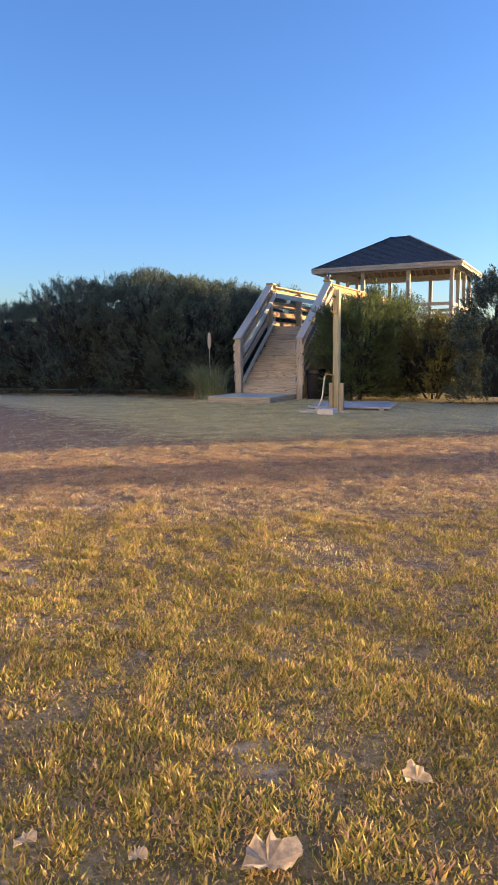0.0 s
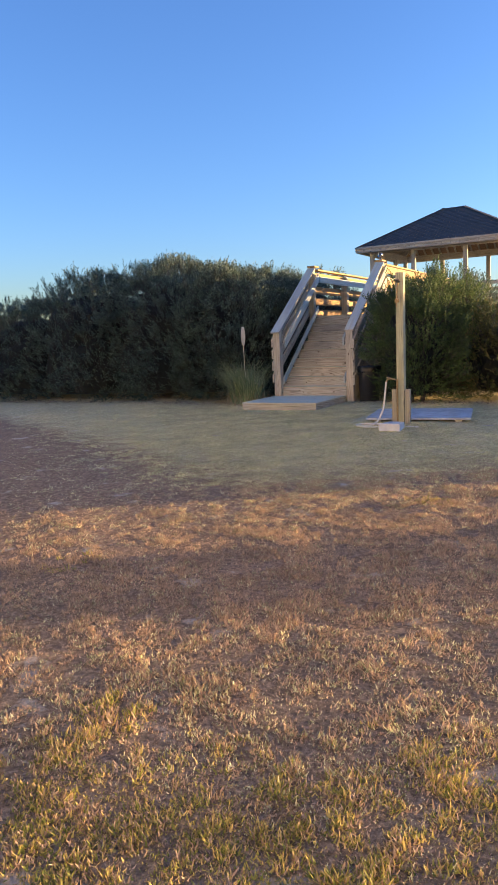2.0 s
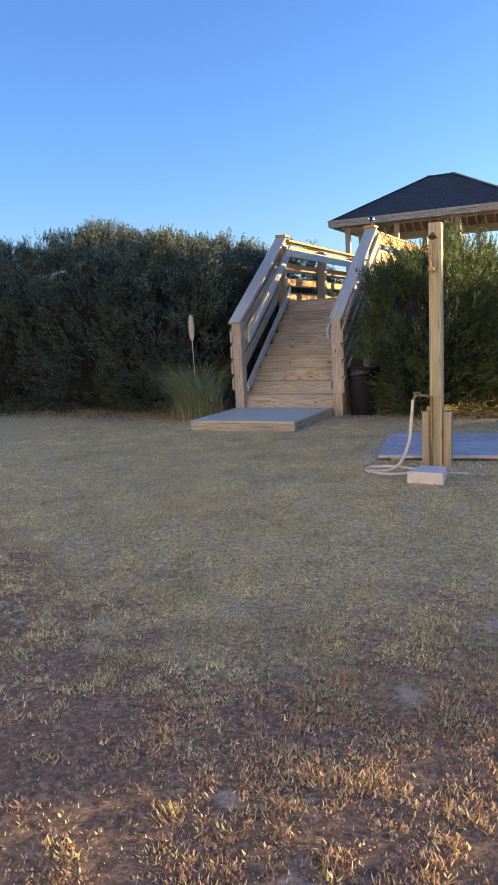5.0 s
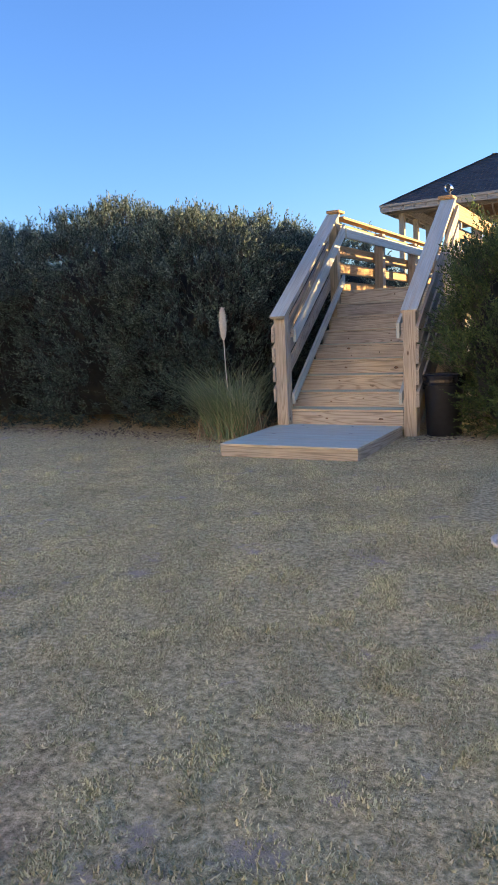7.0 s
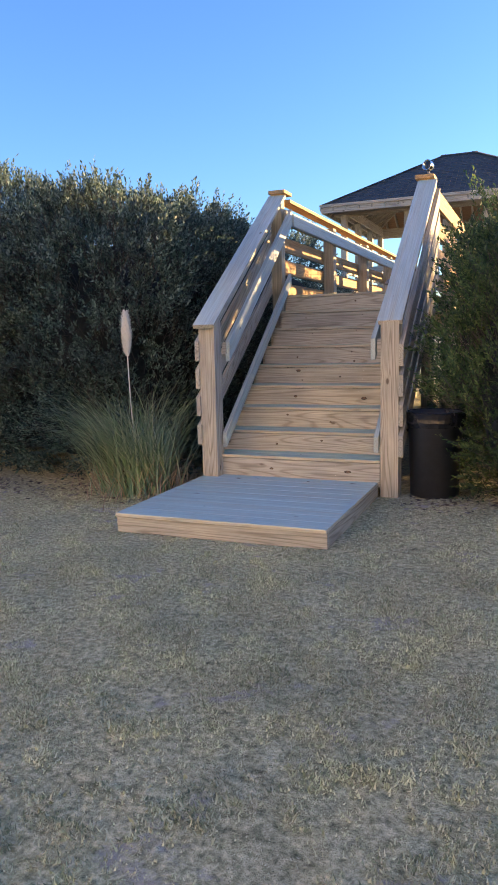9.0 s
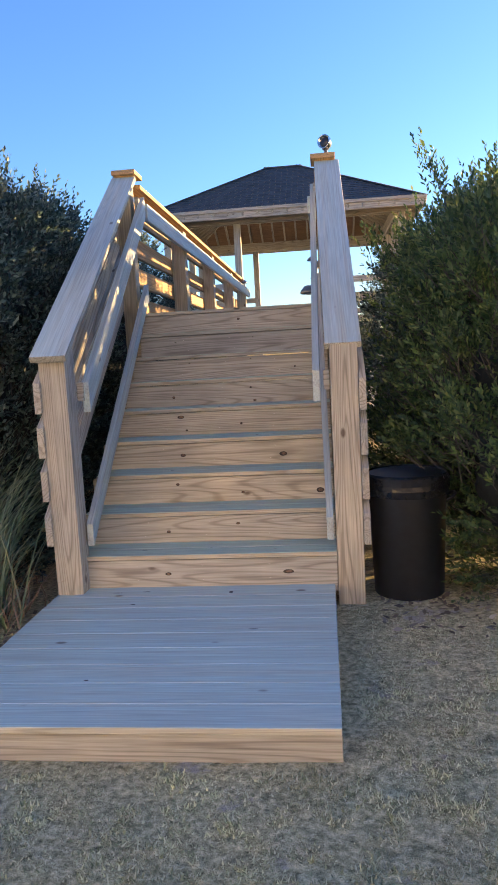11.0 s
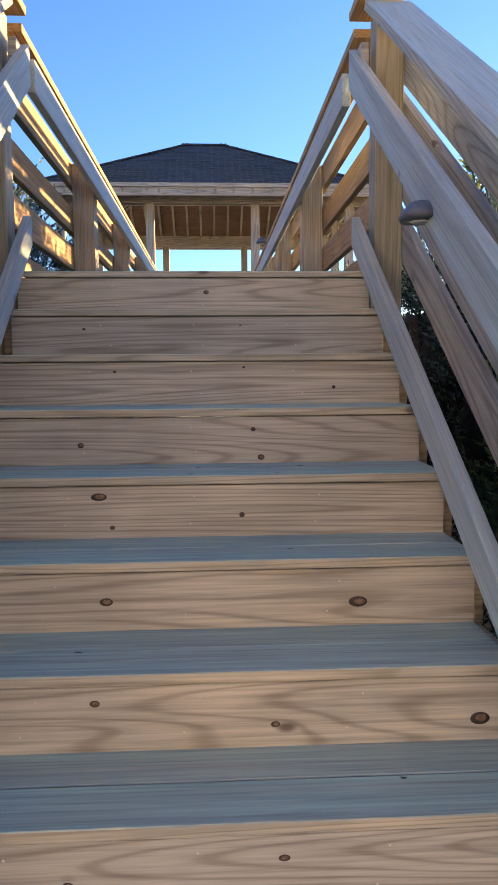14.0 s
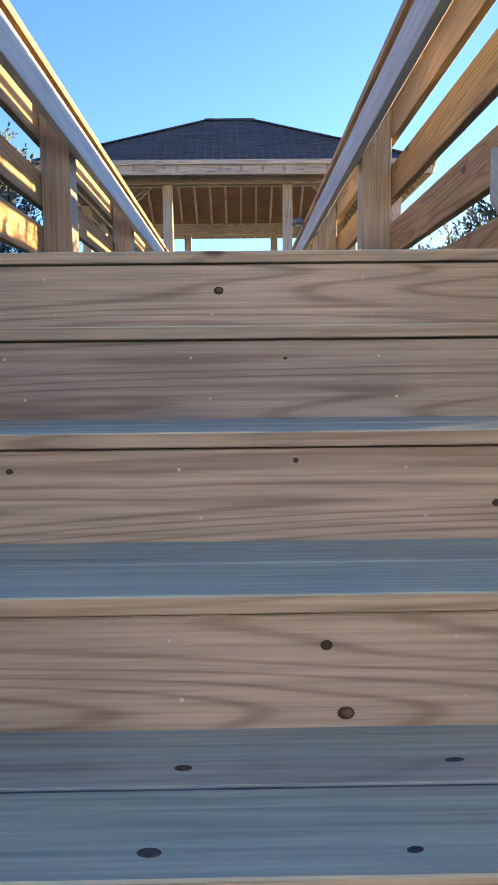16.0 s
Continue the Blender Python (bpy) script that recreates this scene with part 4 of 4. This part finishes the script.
# ---- outdoor shower ----
def build_shower():
    X, Y = 2.79, -3.42
    sh = thing("outdoor_shower", (X, Y, 0.0), "green-tinged timber shower post with a brass valve and tap", "shower")
    upright("post", sh, POST_GREEN, X, Y, -0.06, 2.05, 0.10)
    for dx in (-0.09, 0.09):
        upright("foot_block", sh, PINE_DARK, X + dx, Y, -0.05, 0.50, 0.066)
    tube("pipe", [(-0.03, -0.085, -0.02), (-0.03, -0.085, 0.35), (-0.03, -0.085, 0.64)], 0.013, METAL, sh, "copper pipe")
    tube("tap", [(-0.03, -0.085, 0.63), (-0.09, -0.085, 0.645), (-0.16, -0.085, 0.64), (-0.18, -0.085, 0.60)], 0.012, METAL, sh)
    part("tap_handle", lathe([(0.03, 0.655), (0.034, 0.665), (0.03, 0.675)], 10, Matrix.Translation((-0.15, -0.085, 0.0))), METAL, sh)
    valve = part("valve", lathe([(0.022, 0.0), (0.03, 0.02), (0.022, 0.06)], 12, Matrix.Translation((-0.02, -0.068, 1.68)) @ Matrix.Rotation(radians(90), 4, "X")), METAL, sh, "dark brass valve")
    board("valve_lever", sh, METAL, (X - 0.02, Y - 0.12, 1.60), (X - 0.02, Y - 0.12, 1.74), 0.02, 0.012)
    tube("riser_pipe", [(-0.02, -0.08, 1.70), (-0.02, -0.08, 1.82), (-0.0, -0.08, 1.96)], 0.010, METAL, sh)
    part("shower_head", lathe([(0.012, 0.0), (0.03, -0.03), (0.034, -0.04)], 14, Matrix.Translation((0.0, -0.12, 1.96)) @ Matrix.Rotation(radians(-30), 4, "X")), METAL, sh)


build_shower()
hose = thing("garden_hose", (2.69, -3.62, 0.01), "white garden hose hanging from the tap and coiled on grass", "hose")
tube("hose_line", [(-0.08, 0.1, 0.60), (-0.09, 0.08, 0.45), (-0.12, 0.04, 0.2), (-0.22, -0.04, 0.03), (-0.4, -0.08, 0.012), (-0.45, 0.05, 0.012), (-0.25, 0.1, 0.012), (-0.06, 0.0, 0.012),
                   (-0.1, -0.14, 0.012), (-0.34, -0.18, 0.014), (-0.44, -0.08, 0.025), (-0.24, 0.04, 0.03), (0.1, -0.05, 0.014), (0.4, -0.06, 0.012)], 0.013, HOSE, hose)


def slab(name, corners, z0, z1, mat, label, category):
    bm = bmesh.new()
    lo = [bm.verts.new((x, y, z0)) for x, y in corners]
    hi = [bm.verts.new((x, y, z1)) for x, y in corners]
    bm.faces.new(lo[::-1])
    bm.faces.new(hi)
    for i in range(len(lo)):
        bm.faces.new((lo[i], lo[(i + 1) % len(lo)], hi[(i + 1) % len(lo)], hi[i]))
    bmesh.ops.bevel(bm, geom=[e for e in bm.edges if e.verts[0].co.z > z0 + 1e-4 and e.verts[1].co.z > z0 + 1e-4], offset=0.008, segments=2, affect="EDGES")
    return tagged(part(name, bm, mat), label, category)


def build_platform():
    pf = thing("shower_platform", (2.82, -2.5, 0.055), "low blue-grey plank platform behind the shower", "platform")
    pf.rotation_euler.z = radians(10)
    for i in range(6):
        bm = bmesh.new()
        bmesh.ops.create_cube(bm, size=1, matrix=Matrix.Translation((0, -0.63 + i * 0.21, 0.018)) @ Matrix.Diagonal((1.42, 0.202, 0.03, 1)))
        bmesh.ops.bevel(bm, geom=bm.edges[:], offset=0.004, segments=1, affect="EDGES")
        part("plank", bm, SLAB, pf)
    for x in (-0.55, 0.55):
        bm = bmesh.new()
        bmesh.ops.create_cube(bm, size=1, matrix=Matrix.Translation((x, -0.1, -0.037)) @ Matrix.Diagonal((0.09, 1.22, 0.08, 1)))
        part("bearer", bm, PINE_DARK, pf)


build_platform()
slab("valve_box", [(2.68, -4.06), (2.96, -4.08), (2.94, -3.80), (2.73, -3.79)], -0.05, 0.105, BOX, "small pale valve box at the foot of the shower", "box")


# ---- trash can ----
def build_can():
    can = thing("trash_can", (1.08, 0.2, -0.02), "black plastic trash can behind the railing post", "trash can")
    part("body", lathe([(0.18, 0.0), (0.186, 0.01), (0.21, 0.62), (0.214, 0.64)], 28), BLACK_PLASTIC, can, smooth=True)
    part("rim", lathe([(0.216, 0.64), (0.224, 0.645), (0.224, 0.665), (0.205, 0.67)], 28), BLACK_PLASTIC, can, smooth=True)
    part("liner", lathe([(0.2155, 0.56), (0.2275, 0.60), (0.2265, 0.625), (0.2305, 0.668), (0.214, 0.677), (0.195, 0.66), (0.18, 0.645)], 28), LINER, can, "glossy black bag folded over the rim")
    for s in (-1, 1):
        tube("handle", [(s * 0.2, -0.05, 0.52), (s * 0.235, -0.05, 0.54), (s * 0.235, 0.05, 0.54), (s * 0.2, 0.05, 0.52)], 0.009, BLACK_PLASTIC, can)


build_can()

rail_lamp(0.585, 0.95, 1.71, 0)
rail_lamp(0.535, 6.4, 2.60, 0)
rail_lamp(0.535, 8.8, 2.60, 0)
rail_lamp(-0.665, 8.8, 2.60, 0)
spot_lamp(0.74, 2.03, DECK + 1.098)


# ---- turf ----
def track_distance(x, y):
    return -0.568 * x + 0.823 * y


def spikes(name, roots, rng, length, width, lean, mat):
    """Short blades, one bent triangle each."""
    n = len(roots)
    a = rng.uniform(0, 2 * math.pi, n)
    le = lean * rng.uniform(0.3, 1.2, n)
    d = np.stack([np.cos(a) * np.sin(le), np.sin(a) * np.sin(le), np.cos(le)], 1)
    b = a + rng.normal(0, 0.8, n)
    w = np.stack([-np.sin(b), np.cos(b), rng.uniform(-0.4, 0.4, n)], 1) * (width * rng.uniform(0.6, 1.3, n))[:, None]
    v = np.stack([roots - w, roots + w, roots + d * length[:, None]], 1).reshape(-1, 3)
    return quads_mesh(name, v, 3, mat, None)


GREEN_TUFTS = [(4.30, -7.58, 0.16), (4.04, -11.08, 0.20), (2.68, -9.79, 0.22), (4.09, -7.51, 0.10)]


def build_turf():
    rng = np.random.default_rng(9)
    n = 300000
    t = rng.uniform(0, 1, n)
    x = 6.2 - 6.4 * t + rng.normal(0, 1, n) * (1.0 + 1.5 * t)
    y = -14.2 + 13.4 * t + rng.normal(0, 0.8, n)
    ok = (y < -0.15 + 0.1 * np.sin(x * 3)) & (y > -15.5) & ~((x > -0.9) & (x < 0.75) & (y > -1.5)) & ~((x > 1.95) & (x < 3.5) & (y > -3.3) & (y < -1.75))
    x, y = x[ok], y[ok]
    d = track_distance(x, y)
    # clumps a hand wide, and bare or thick patches a stride wide
    clump = np.array([0.55 * noise.noise(Vector((a * 4.6, b * 4.6, 2.0))) + 0.75 * noise.noise(Vector((a * 13, b * 13, 3.0))) for a, b in zip(x, y)])
    patch = np.array([noise.noise(Vector((a * 0.9, b * 0.9, 1.0))) for a, b in zip(x, y)])
    bare = np.exp(-((d + 9.6) / 2.4) ** 2)
    corner = np.clip(-1.4 * (0.5 * x + y + 5.95 + 0.9 * clump), 0, 1) * (d > -8.4)
    keep = rng.uniform(0, 1, len(x)) < np.clip(0.72 + 0.8 * clump + 0.45 * patch - 0.1 * bare, 0.1, 1) * (1 - 0.8 * corner)
    x, y, d, clump, patch = x[keep], y[keep], d[keep], clump[keep], patch[keep]
    z = np.array([ground_height(a, b) for a, b in zip(x, y)]) - 0.004
    tall = np.clip(0.72 + 0.8 * clump, 0.4, 1.5) * rng.uniform(0.7, 1.25, len(x))
    green = d < -11.9 + 1.6 * patch + 0.9 * clump + rng.normal(0, 0.3, len(x))
    tuft = np.zeros(len(x))
    for cx, cy, r in GREEN_TUFTS:
        tuft = np.maximum(tuft, np.exp(-((x - cx) ** 2 + (y - cy) ** 2) / r ** 2) * (0.8 + clump))
    green |= tuft > 0.45
    tall *= 1 + 0.7 * tuft
    dry = rng.uniform(0, 1, len(x)) < np.clip(0.3 + 0.6 * np.exp(-((d + 9.8) / 2.2) ** 2), 0, 1)
    for name, sel, mat, per, ln, wd, lean, label in (
            ("turf", green & ~dry, BLADE, 8, 0.028, 0.0044, 1.0, "short yellow-green turf blades lit by low sun"),
            ("dry_turf", green & dry, STRAW, 7, 0.026, 0.0042, 1.1, "dry straw-coloured turf blades"),
            ("mown_turf", ~green & ~dry, LAWN, 7, 0.024, 0.0044, 1.0, "closely mown olive turf in the shade"),
            ("dirt_straw", ~green & dry & (d < -7.6), STRAW, 8, 0.026, 0.004, 1.15, "dry orange straw on the worn dirt track"),
            ("mown_straw", ~green & dry & (d >= -7.6), CLIPPINGS, 6, 0.019, 0.0034, 1.2, "dry clippings on the worn lawn")):
        root = np.repeat(np.stack([x[sel], y[sel], z[sel]], 1), per, 0)
        spread = np.repeat(rng.uniform(0.006, 0.022, int(sel.sum())), per)
        root[:, 0] += rng.normal(0, 1, len(root)) * spread
        root[:, 1] += rng.normal(0, 1, len(root)) * spread
        ob = spikes(name, root, rng, ln * np.repeat(tall[sel], per) * rng.uniform(0.6, 1.2, len(root)), wd, lean, mat)
        tagged(ob, label, "grass", kind="stuff")


build_turf()


def dead_leaf(x, y, size, turn, seed):
    rng = random.Random(seed)
    bm = bmesh.new()
    c = bm.verts.new((0, 0, 0.012))
    ring = []
    k = 25
    for i in range(k):
        a = 2 * math.pi * i / k
        r = size * (0.58 + 0.26 * abs(math.cos(1.5 * a + seed))) * rng.uniform(0.72, 1.12)
        ring.append(bm.verts.new((r * math.cos(a), 0.8 * r * math.sin(a), 0.008 + 0.55 * r * abs(math.sin(a + seed)) + rng.uniform(-0.12, 0.2) * size)))
    for i in range(k):
        bm.faces.new((c, ring[i], ring[(i + 1) % k]))
    ret = bmesh.ops.solidify(bm, geom=bm.faces[:], thickness=0.002)
    ob = part("dead_leaf", bm, PALE_LEAF, None, m=pose(x, y, ground_height(x, y) + 0.012, rng.uniform(-12, 12), rng.uniform(-12, 12), turn))
    return tagged(ob, "curled pale dead leaf lying on the turf", "leaf", "dead leaves")


for i, (x, y, s) in enumerate([(6.34, -13.35, 0.05), (6.14, -13.74, 0.085), (5.90, -13.83, 0.03), (5.67, -13.89, 0.035), (6.17, -13.69, 0.035), (6.6, -13.1, 0.03)]):
    dead_leaf(x, y, s, i * 70, i)


def litter():
    """Fallen leaves along the foot of the shrubs."""
    rng = np.random.default_rng(3)
    n = 2600
    x = np.concatenate([rng.uniform(-9, -0.95, n), rng.uniform(0.9, 6, n // 2)])
    y = np.where(x < 0, -0.35, 0.0) + rng.normal(0, 0.2, len(x))
    z = np.array([ground_height(a, b) for a, b in zip(x, y)]) + 0.006
    c = np.stack([x, y, z], 1)
    a = rng.uniform(0, 6.28, len(x))
    s = rng.uniform(0.01, 0.03, len(x))[:, None]
    u = np.stack([np.cos(a), np.sin(a), rng.uniform(-0.2, 0.5, len(x))], 1) * s
    w = np.stack([-np.sin(a), np.cos(a), rng.uniform(-0.2, 0.5, len(x))], 1) * s * 0.5
    v = np.stack([c - u, c + w, c + u, c - w], 1).reshape(-1, 3)
    tagged(quads_mesh("leaf_litter", v, 4, LITTER, None), "brown fallen leaves along the foot of the shrubs", "leaf litter", kind="stuff")


litter()
